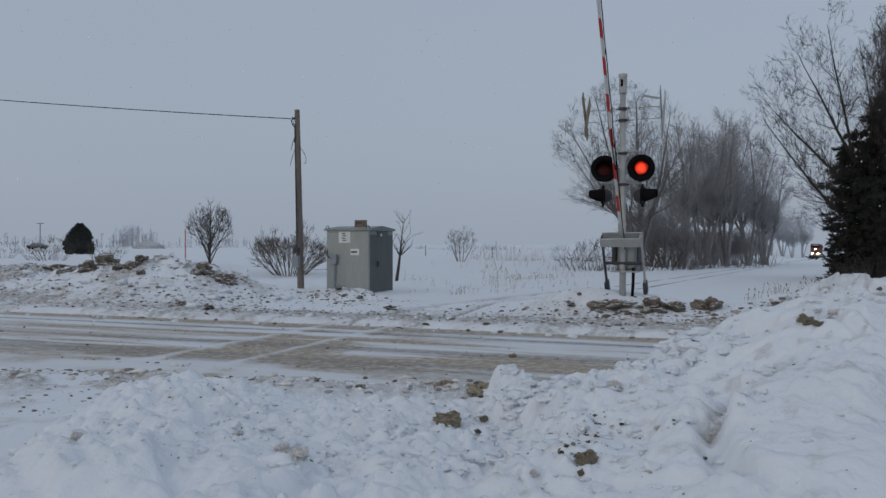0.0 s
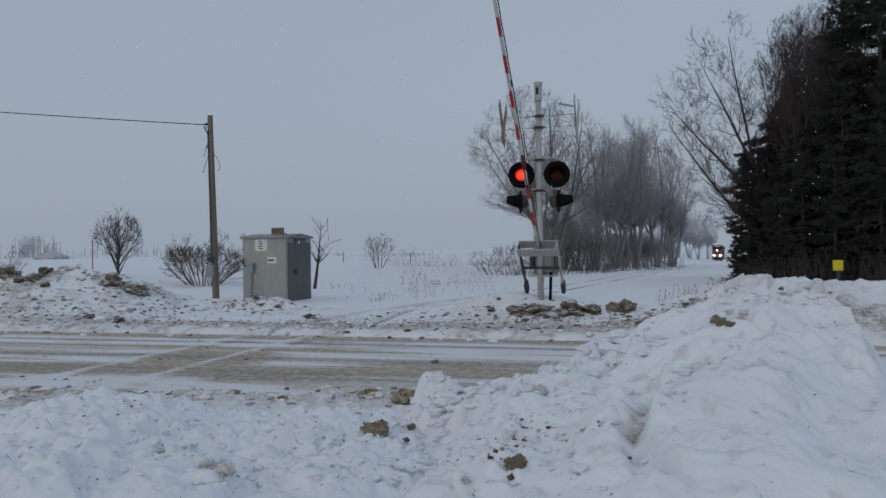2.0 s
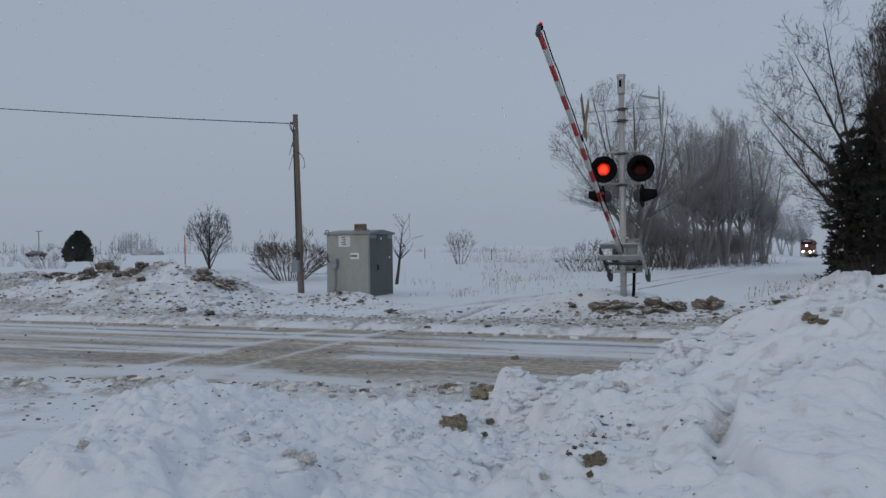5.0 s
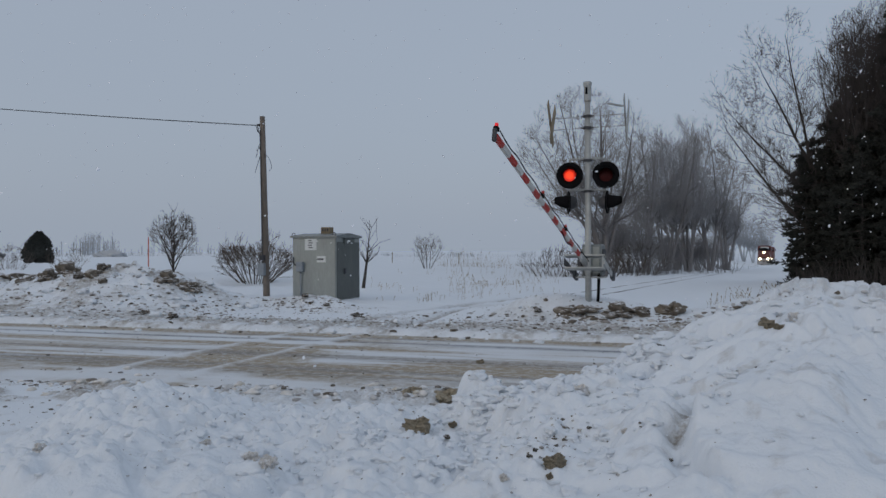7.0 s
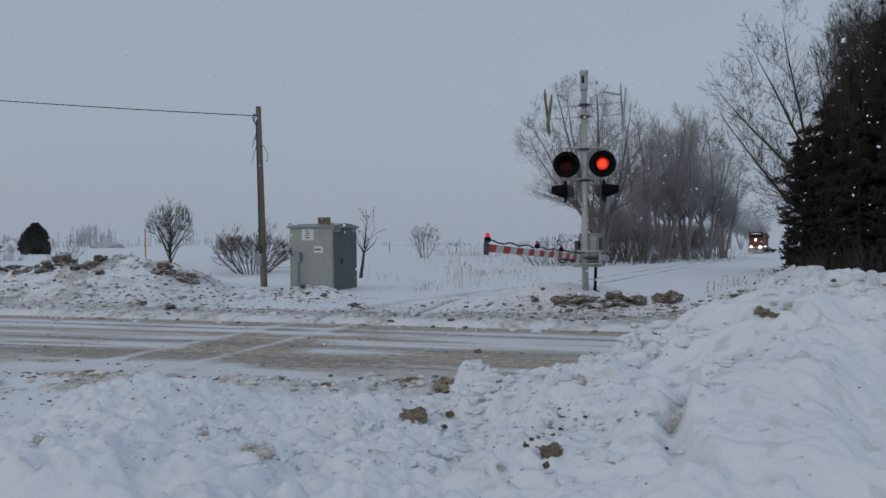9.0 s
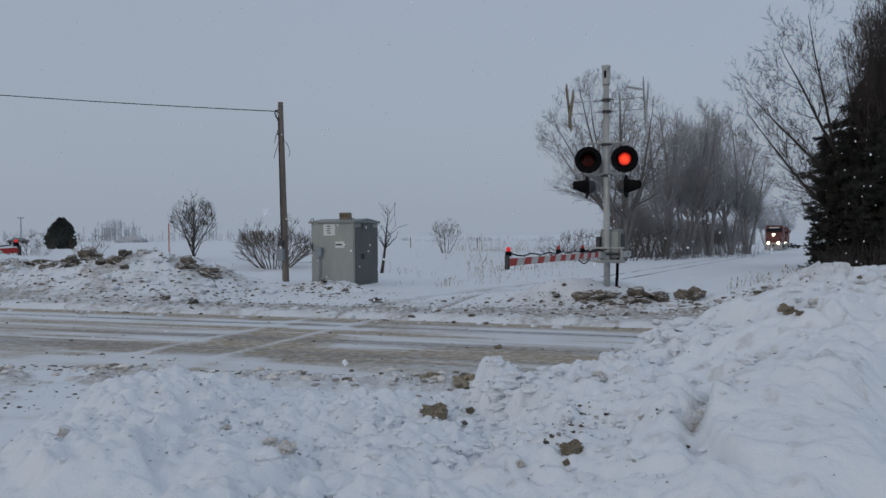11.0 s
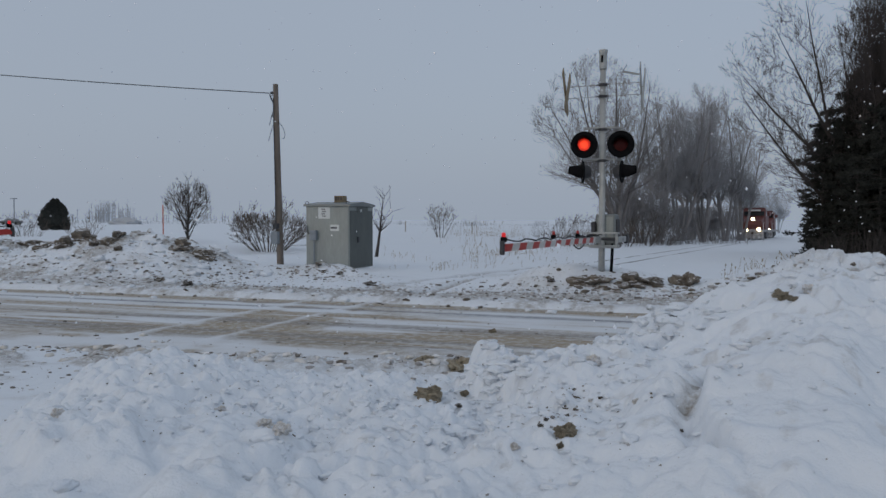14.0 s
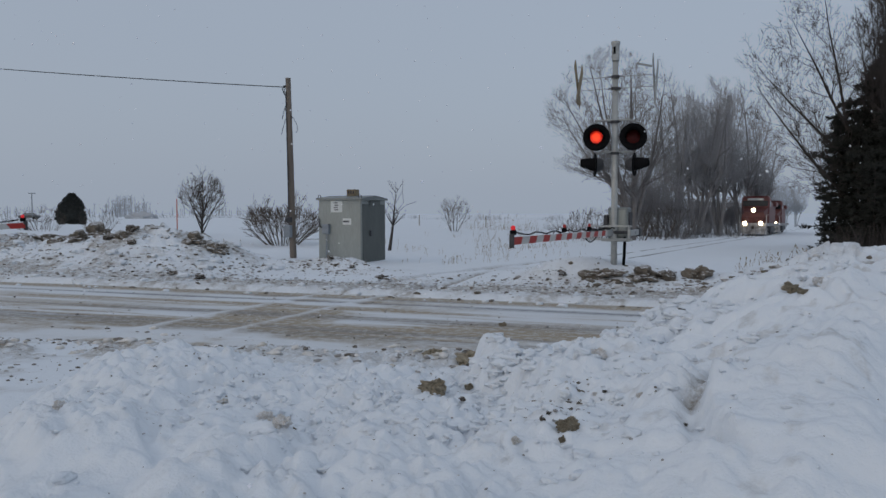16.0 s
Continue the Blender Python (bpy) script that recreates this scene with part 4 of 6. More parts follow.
def fan(seed, count, spread, length, radius, side=(0.0, 0.0), foot=0.3):
    """Stems that leave one foot and fan out."""
    rng = random.Random(seed)
    out = []
    for k in range(count):
        w = 2 * math.pi * (k + rng.uniform(-0.3, 0.3)) / count
        t = spread * (0.15 if k == 0 else rng.uniform(0.45, 1.0))
        out.append(((foot * math.cos(w), foot * math.sin(w), -0.4), (t * math.cos(w) + side[0], t * math.sin(w) + side[1], 1.0), length * rng.uniform(0.85, 1.05), radius * rng.uniform(0.7, 1.1)))
    return out


def grown(name, m, label, category, meshes, group=""):
    t = thing(name, m, label, category, group)
    woody = category == "tree"
    mesh_part("trunk" if woody else "stem", meshes[0], t)
    mesh_part("crown" if woody else "twig_mass", meshes[1], t, "", "stuff")
    return t


def spot(px, depth):
    """A place fitted to the camera's view: pixel column from the opening pose, and a depth."""
    k = (px - 784) / 1414.4 * depth
    return 8.5 - 0.4493 * depth + 0.8934 * k, -10.8 + 0.8934 * depth + 0.4493 * k


def at(px, depth, z=None, rz=0, sink=0.0):
    x, y = spot(px, depth)
    return pose(x, y, ground_z(x, y) - sink if z is None else z, 0, 0, rz)


# the large cottonwood and the row along the railway
RIGHT = Vector((0.8934, 0.4493, 0))
off = RIGHT * -1.5
limbs = [((0, 0, -0.4), (0.02, 0.0, 1), 14.5, 0.32), ((0.05, 0.03, 0.8), (0.26, 0.13, 1), 14.0, 0.20), ((-0.05, 0, 0.5), (-0.26, -0.13, 1), 14.5, 0.22), ((-0.1, 0, 1.2), (-0.50, -0.25, 1), 12.5, 0.17), ((0, 0.05, 1.5), (-0.12, 0.42, 1), 13.0, 0.15), ((0, -0.05, 1.6), (-0.16, -0.42, 1), 13.0, 0.15), ((0.05, 0.02, 3.0), (0.42, 0.22, 1), 10.5, 0.13), ((-0.1, -0.05, 2.6), (-0.70, -0.35, 0.9), 9.5, 0.13)]
grown("tree", at(1130, 66), "large bare cottonwood with spreading limbs, paled for haze", "tree", crowned_meshes(M_BARK_MID, M_COTTON, seed=14, stems=limbs, hull=((off.x, off.y, 9.6), (6.0, 6.0, 6.4)), gaps=(0.75, 0.46, 0.28, 0.2), reach=(4.4, 2.4, 1.15, 0.5), twig=0.0095, wobble=0.15, lift=0.05, bare=0.22))
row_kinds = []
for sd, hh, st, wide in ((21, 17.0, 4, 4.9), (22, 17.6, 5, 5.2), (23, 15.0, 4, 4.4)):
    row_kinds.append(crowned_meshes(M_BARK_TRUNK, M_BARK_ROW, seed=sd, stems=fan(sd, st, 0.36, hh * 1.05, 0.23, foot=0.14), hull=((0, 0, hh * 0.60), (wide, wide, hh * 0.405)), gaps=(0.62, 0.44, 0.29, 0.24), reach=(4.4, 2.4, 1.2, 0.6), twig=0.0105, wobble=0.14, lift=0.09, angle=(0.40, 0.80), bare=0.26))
ROW = [(1, 1284, 92, 1.0), (0, 1245, 90, 1.0), (2, 1208, 88, 0.98), (0, 1324, 96, 0.98), (2, 1352, 104, 0.92), (1, 1265, 112, 1.08)]
row_first = {}
for i, (k, px, dep, sc) in enumerate(ROW):
    m = at(px, dep, None, i * 73)
    if k not in row_first:
        row_first[k] = t = grown("tree", m, "tall bare grey trackside tree with upright stems", "tree", row_kinds[k], "row of trackside trees")
    else:
        t = copy_thing(row_first[k], m)
    t.scale = (sc, sc, sc * 1.06)
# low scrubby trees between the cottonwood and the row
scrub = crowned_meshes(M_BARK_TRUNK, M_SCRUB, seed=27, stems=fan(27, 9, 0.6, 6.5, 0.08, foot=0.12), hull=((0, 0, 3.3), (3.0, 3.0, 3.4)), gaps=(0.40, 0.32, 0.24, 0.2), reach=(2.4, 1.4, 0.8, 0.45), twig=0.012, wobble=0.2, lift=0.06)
scrub_first = None
for i, (px, dep, sc) in enumerate([(1150, 78, 1.0), (1174, 80, 1.1), (1200, 84, 0.95), (1130, 84, 0.95), (1300, 100, 0.7), (1262, 98, 0.75), (1232, 94, 0.75), (1285, 106, 0.85), (1318, 112, 0.85), (1342, 118, 0.8), (1248, 104, 0.8)]):
    if scrub_first is None:
        scrub_first = t = grown("scrub_tree", at(px, dep), "low twiggy grey scrub tree beside the railway", "tree", scrub, "trackside scrub trees")
    else:
        t = copy_thing(scrub_first, at(px, dep, None, i * 51))
    t.scale = (sc, sc, sc)
# far trees at the end of the line, their pale colour standing in for haze
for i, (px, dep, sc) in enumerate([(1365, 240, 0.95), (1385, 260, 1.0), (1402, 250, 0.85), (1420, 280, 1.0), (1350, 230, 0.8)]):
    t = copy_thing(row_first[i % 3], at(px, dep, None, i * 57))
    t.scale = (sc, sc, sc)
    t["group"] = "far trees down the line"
    t["label"] = "distant bare tree, pale with haze in its colour"
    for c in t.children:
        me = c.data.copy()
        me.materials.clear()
        me.materials.append(M_FAR_HAZE)
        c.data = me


# ---- evergreens ----
def conifer(seed, height, radius, base, whorl, sparse):
    """A conifer with ragged boughs: rods for the wood, tufts of needles as narrow blades along the branchlets."""
    rng = random.Random(seed)
    wood = [((0, 0, -0.4), (0, 0, height * 0.5), radius * 0.055, radius * 0.035), ((0, 0, height * 0.5), (0, 0, height), radius * 0.035, 0.02)]
    tufts = []
    z = base
    while z < height - 0.3:
        t = (z - base) / (height - base)
        for k in range(rng.choice((4, 5, 5, 6))):
            if rng.random() < sparse:
                continue
            w = rng.uniform(0, 2 * math.pi)
            size = (radius * (1 - t) ** 0.55 * (0.75 + 0.25 * math.sin(3.1 * z + 2.0 * w + seed)) + 0.25) * (0.35 + 0.95 * rng.random() ** 1.3)
            out = Vector((math.cos(w), math.sin(w), 0))
            side = Vector((-math.sin(w), math.cos(w), 0))
            p = Vector((0, 0, z + rng.uniform(-0.2, 0.2)))
            d = (out + Vector((0, 0, rng.uniform(-0.05, 0.30) - 0.1 * (1 - t)))).normalized()
            n = max(3, int(size / 0.32))
            for j in range(n):
                d = (d + Vector((rng.uniform(-1, 1), rng.uniform(-1, 1), rng.uniform(-1, 1))) * 0.13 + Vector((0, 0, -0.05 if j < n * 0.6 else 0.09))).normalized()
                q = p + d * (size / n)
                wood.append((p[:], q[:], 0.035 * (1 - j / n) + 0.008, 0.035 * (1 - (j + 1) / n) + 0.008))
                f = (j + 1) / n
                if f > 0.28:
                    tufts.append((q.copy(), d.copy()))
                    for sx in (-1, 1):
                        if rng.random() < 0.85:
                            ln = size * 0.30 * (1.15 - f) * rng.uniform(0.6, 1.3) + 0.12
                            e = (d * 0.75 + side * sx * rng.uniform(0.6, 1.1) + Vector((0, 0, rng.uniform(-0.25, 0.2)))).normalized()
                            m = max(1, int(ln / 0.22))
                            for c in range(m):
                                tufts.append((q + e * ln * (c + 1) / m, e.copy()))
                p = q
        z += whorl * rng.uniform(0.7, 1.3)
    gen = np.random.default_rng(seed)
    n = 13
    c = np.repeat(np.array([q[0][:] for q in tufts]), n, 0)
    d = np.repeat(np.array([q[1][:] for q in tufts]), n, 0)
    d = d * 0.9 + gen.normal(0, 0.55, c.shape) + np.array([0, 0, 0.12])
    d /= np.linalg.norm(d, axis=1, keepdims=True)
    c = c + gen.normal(0, 0.05, c.shape)
    ln = gen.uniform(0.12, 0.30, (len(c), 1))
    u = np.cross(d, gen.normal(0, 1, c.shape))
    u = u / np.linalg.norm(u, axis=1, keepdims=True) * ln * 0.14
    vs = np.stack([c - u, c + u, c + d * ln * 0.75 + u * 0.7, c + d * ln - u * 0.2], 1).reshape(-1, 3)
    fs = np.arange(len(vs)).reshape(-1, 4)
    return array_mesh("trunk", *rods(wood, 4), M_BARK), array_mesh("crown", vs, fs, M_NEEDLE)


spruce_kinds = [conifer(31, 17.0, 4.0, 0.8, 0.55, 0.06), conifer(32, 11.5, 2.9, 0.6, 0.42, 0.10), conifer(33, 8.6, 2.1, 0.4, 0.36, 0.12)]
SPRUCES = [(1, 9.9, 41.4, 0.80), (2, 9.5, 38.6, 0.85), (2, 8.7, 41.5, 1.0), (1, 10.4, 40.6, 0.92), (2, 8.6, 39.4, 0.8), (1, 11.8, 42.5, 0.98), (2, 10.3, 39.5, 0.95), (2, 10.0, 37.4, 0.76), (2, 11.0, 37.0, 0.95), (1, 11.6, 40.5, 0.8), (1, 12.0, 37.2, 0.74), (0, 14.1, 38.2, 0.98), (0, 15.2, 37.0, 1.12), (0, 14.6, 41.0, 1.1), (1, 13.2, 35.6, 0.92), (0, 17.4, 39.5, 1.2), (0, 18.2, 36.0, 1.08), (1, 15.2, 34.2, 0.96), (2, 10.2, 35.4, 0.62), (0, 21.0, 37.0, 1.12), (2, 11.2, 34.6, 0.8), (0, 24.0, 36.0, 1.05), (1, 18.6, 33.2, 0.95), (2, 12.6, 33.4, 0.8), (1, 10.9, 46.0, 0.8), (0, 13.6, 46.0, 0.9), (1, 16.6, 42.5, 1.2), (2, 14.6, 33.0, 0.9)]
spruce_first = {}
for i, (k, x, y, sc) in enumerate(SPRUCES):
    m = pose(x, y, ground_z(x, y) - 0.1, 0, 0, i * 61)
    if k not in spruce_first:
        t = thing("spruce", m, "dark green spruce with ragged drooping boughs", "tree", "dark spruces beside the railway")
        mesh_part("trunk", spruce_kinds[k][0], t)
        mesh_part("crown", spruce_kinds[k][1], t, "dense dark needles", "stuff")
        spruce_first[k] = t
    else:
        t = copy_thing(spruce_first[k], m)
    t.scale = (sc, sc, sc)

# bare trees among the spruces: one leans out over the railway with long arching limbs
lean = [((0, 0, -0.4), (-0.10, -0.05, 1), 15.0, 0.17), ((-0.15, -0.08, 2.2), (-0.80, -0.40, 0.9), 9.0, 0.11), ((-0.35, -0.18, 4.6), (-0.95, -0.47, 0.9), 8.0, 0.10), ((-0.55, -0.28, 6.4), (-0.62, -0.30, 1), 7.6, 0.10), ((-0.1, -0.05, 1.0), (-0.60, -0.30, 1), 6.0, 0.05), ((-0.45, -0.2, 5.4), (0.25, 0.1, 1), 9.0, 0.08)]
grown("tree", pose(9.6, 40.0, ground_z(9.6, 40.0)), "bare dark tree with long limbs arching over the railway", "tree", crowned_meshes(M_BARK, M_BARK_TWIG, seed=46, stems=lean, hull=((-1.7, -0.85, 9.0), (5.4, 5.0, 7.0)), gaps=(0.42, 0.28, 0.22, 0.2), reach=(2.3, 1.5, 0.8, 0.4), twig=0.0075, wobble=0.13, lift=0.06, angle=(0.4, 0.95), bare=0.2), "bare trees among the spruces")
upright = []
for sd, hh in ((42, 15.0), (43, 15.8)):
    upright.append(crowned_meshes(M_BARK, M_BARK_TWIG, seed=sd, stems=fan(sd, 4, 0.17, hh * 1.05, 0.12, foot=0.08), hull=((0, 0, hh * 0.60), (2.9, 2.9, hh * 0.44)), gaps=(0.36, 0.30, 0.24, 0.2), reach=(2.1, 1.3, 0.7, 0.4), twig=0.009, wobble=0.10, lift=0.13, angle=(0.3, 0.75), bare=0.2))
upright_first = {}
for i, (x, y, sc) in enumerate([(10.5, 39.2, 0.93), (11.3, 41.0, 0.98), (12.2, 39.6, 0.95), (11.2, 43.0, 0.98), (12.9, 42.0, 1.0), (13.3, 38.4, 0.97), (12.0, 37.6, 0.9), (10.9, 40.4, 0.95), (11.7, 38.6, 0.97), (13.0, 40.4, 0.98), (14.0, 41.5, 1.02), (12.6, 44.0, 1.05)]):
    k = i % 2
    if k not in upright_first:
        upright_first[k] = t = grown("tree", pose(x, y, ground_z(x, y)), "bare dark tree rising among spruces", "tree", upright[k], "bare trees among the spruces")
    else:
        t = copy_thing(upright_first[k], pose(x, y, ground_z(x, y), 0, 0, i * 77))
    t.scale = (sc, sc, sc)


# ---- shrubs, small trees and weeds ----
grown("shrub_tree", at(370, 50), "small round bare dark tree beyond the ridge", "tree", crowned_meshes(M_BARK, M_BARK, seed=51, stems=[((0, 0, -0.6), (0.02, 0, 1), 4.8, 0.10)] + [((0, 0, 0.05 + 0.16 * w), (0.62 * math.cos(2.4 * w), 0.62 * math.sin(2.4 * w), 1), 3.4, 0.045) for w in range(9)], hull=((0, 0, 1.95), (1.5, 1.5, 2.25)), gaps=(0.22, 0.20, 0.16, 0.2), reach=(1.1, 0.6, 0.35, 0.2), twig=0.0090, wobble=0.12, lift=0.09, angle=(0.4, 0.8), depth=3, bare=0.08))
grown("shrub", at(512, 44), "large bare brown shrub behind the utility pole", "shrub", crowned_meshes(M_SHRUB, M_SHRUB, seed=52, stems=fan(52, 33, 1.35, 3.4, 0.038, foot=0.4), hull=((0, 0, 0.8), (2.2, 2.2, 2.3)), gaps=(0.30, 0.24, 0.2, 0.2), reach=(1.1, 0.6, 0.3, 0.2), twig=0.0095, wobble=0.16, lift=0.06, angle=(0.3, 0.8), depth=3))
grown("dead_snag", at(700, 40), "dead dark snag with broken side branches", "tree", crowned_meshes(M_BARK, M_BARK, seed=57, stems=[((0, 0, -0.4), (0.10, 0.05, 1), 3.5, 0.10)], hull=((0.2, 0.1, 1.6), (1.1, 1.1, 2.0)), gaps=(0.17, 0.35, 0.2, 0.2), reach=(0.60, 0.2, 0.2, 0.1), twig=0.012, wobble=0.10, lift=0.12, angle=(0.5, 1.0), depth=2))
grown("shrub_tree", at(815, 70), "small pale bare tree in the field", "tree", crowned_meshes(M_BARK_MID, M_BARK_MID, seed=54, stems=fan(54, 6, 0.6, 3.0, 0.05, foot=0.15), hull=((0, 0, 1.75), (1.5, 1.5, 1.5)), gaps=(0.30, 0.24, 0.2, 0.2), reach=(1.2, 0.7, 0.35, 0.2), twig=0.009, wobble=0.15, lift=0.07, angle=(0.35, 0.8), depth=3))
low = [crowned_meshes(M_SHRUB, M_SHRUB, seed=60 + k, stems=fan(60 + k, 24, 0.9, 1.7, 0.02, foot=0.6), hull=((0, 0, 0.6), (1.7, 1.2, 1.3)), gaps=(0.3, 0.3, 0.2, 0.2), reach=(0.7, 0.35, 0.2, 0.2), twig=0.008, wobble=0.2, lift=0.05, depth=2) for k in range(2)]
low_first = {}
for i, (px, dep, sc) in enumerate([(92, 62, 1.1), (70, 64, 1.0), (188, 62, 1.0), (1035, 62, 1.3), (1062, 64, 1.5), (1010, 68, 1.0), (1085, 66, 1.4), (1165, 70, 1.6), (1195, 74, 1.8), (1130, 68, 1.5), (5, 70, 0.9)]):
    k = i % 2
    if k not in low_first:
        low_first[k] = t = grown("shrub", at(px, dep), "low bare brown shrub poking from the snow", "shrub", low[k], "low brown shrubs")
    else:
        t = copy_thing(low_first[k], at(px, dep, None, i * 40))
    t.scale = (sc, sc, sc)


def cedar():
    rng = random.Random(77)
    t = thing("cedar_bush", at(141, 84), "dense dark rounded cedar bush in the snow", "bush")
    vs, fs = [], []
    for k in range(2600):
        a, u = rng.uniform(0, 2 * math.pi), rng.random()
        z = 3.1 * u
        r = (1.25 * math.sin(math.pi * min(1, 0.36 + 0.64 * u)) ** 0.75 + 0.06) * rng.uniform(0.72, 1.12) * (0.93 + 0.10 * math.sin(3 * a + 5 * u) + 0.07 * math.sin(7 * a - 9 * u))
        p = Vector((r * math.cos(a), r * math.sin(a), z))
        d = Vector((math.cos(a) * 0.7, math.sin(a) * 0.7, rng.uniform(0.2, 1.3))).normalized()
        s = d.orthogonal().normalized() * rng.uniform(0.05, 0.10)
        ln = rng.uniform(0.16, 0.34)
        i = len(vs)
        vs += [p - s, p + s, p + d * ln * 0.6 + s * 0.8, p + d * ln, p + d * ln * 0.6 - s * 0.8]
        fs.append((i, i + 1, i + 2, i + 3, i + 4))
    part("foliage", Geo().add(vs, fs), M_CEDAR, t)
    core = Geo().lathe([(0.1, 0), (1.0, 0.3), (1.15, 1.0), (0.95, 1.9), (0.4, 2.8), (0, 3.0)], pose(0, 0, 0), 14)
    part("inner_branches", core, M_CEDAR, t, "", True)


cedar()


def weeds(seed, spread, height, count):
    rng = random.Random(seed)
    g = Geo()
    for k in range(count):
        x, y = rng.gauss(0, spread), rng.gauss(0, spread)
        h = height * rng.uniform(0.15, 1.1) ** 1.3
        lx, ly = rng.uniform(-0.5, 0.5) * h, rng.uniform(-0.3, 0.3) * h
        g.tube([(x, y, -0.15), (x + lx * 0.4, y + ly * 0.4, h * 0.6), (x + lx, y + ly, h)], [0.007, 0.006, 0.004], 3, False)
        if rng.random() < 0.6:
            g.tube([(x + lx * 0.9, y + ly * 0.9, h * 0.88), (x + lx * 1.05, y + ly * 1.05, h * 1.08)], [0.02, 0.008], 4, False)
    return g


WEEDS = [(790, 28, 0.5, 0.18, 18), (830, 33, 0.6, 0.2, 20), (930, 34, 0.6, 0.2, 22), (965, 38, 0.7, 0.25, 22), (1010, 36, 0.6, 0.2, 18), (745, 40, 0.7, 0.25, 14), (1020, 48, 0.9, 0.35, 24), (900, 30, 0.4, 0.15, 16), (872, 36, 0.16, 1.1, 9), (878, 37, 0.5, 0.45, 26), (905, 40, 0.7, 0.35, 30), (815, 30, 0.3, 0.25, 20), (945, 46, 1.0, 0.35, 40), (985, 44, 0.5, 0.3, 24), (860, 50, 0.8, 0.4, 24), (925, 66, 1.2, 0.6, 24), (890, 76, 0.5, 2.0, 8), (955, 80, 0.5, 1.3, 10), (1360, 24, 0.25, 0.45, 24), (1335, 25, 0.22, 0.35, 16), (1410, 25, 0.4, 0.5, 30), (1440, 27, 0.4, 0.6, 30), (770, 36, 0.5, 0.35, 12), (1385, 28, 0.4, 0.4, 30), (430, 40, 0.4, 0.4, 12), (690, 44, 0.5, 0.3, 10), (1000, 58, 1.4, 0.6, 40), (765, 34, 0.1, 0.8, 3), (840, 60, 1.6, 0.4, 26), (850, 78, 1.4, 0.9, 70), (885, 77, 1.5, 1.5, 80), (912, 79, 1.2, 1.0, 60), (935, 80, 1.0, 1.5, 24), (962, 80, 0.8, 1.2, 24), (880, 46, 0.7, 0.6, 34), (945, 44, 0.9, 0.5, 44)]
for i, (px, dep, sp, h, n) in enumerate(WEEDS):
    single("weed_clump", weeds(100 + i, sp, h, int(n * 0.65)), M_WEED, at(px, dep), "dry tan weed stalks standing in snow", "weeds", "dry weed clumps", "stuff")


# ---- small things ----
stake = thing("marker_stake", at(328, 33), "thin orange marker stake in the snow ridge", "marker stake")
part("rod", Geo().tube([(0, 0, -0.3), (0, 0, 2.3)], 0.022, 8), M_ORANGE, stake)
part("foot", Geo().box((0, 0, 0.02), (0.25, 0.25, 0.08), 0.02), M_DARKSTEEL, stake)
x, y = 12.49, 31.2
ybox = thing("yellow_box", pose(x, y, 0.32, 0, 0, 12), "bright yellow utility marker box before the trees", "utility box")
part("box", Geo().box((0, 0, 0.45), (0.42, 0.25, 0.5), 0.03), M_YELLOW, ybox)
part("leg", Geo().box((0, 0, -0.25), (0.12, 0.12, 1.1), 0.02), M_DARKSTEEL, ybox)


# ---- train ----
def wheelset(parent, y):
    for sx in (-1, 1):
        part("wheel", Geo().lathe([(0, -0.06), (0.46, -0.06), (0.52, -0.05), (0.52, 0.06), (0.40, 0.05), (0, 0.05)], pose(sx * 0.75, y, 0.52, 0, 90, 0), 20), M_DARKSTEEL, parent, "", True)


def truck(parent, y, axles):
    t = part("truck_frame", Geo().box((0, y, 0.62), (2.3, axles[-1] - axles[0] + 1.1, 0.42), 0.08), M_DARKSTEEL, parent)
    for a in axles:
        wheelset(t, y + a)


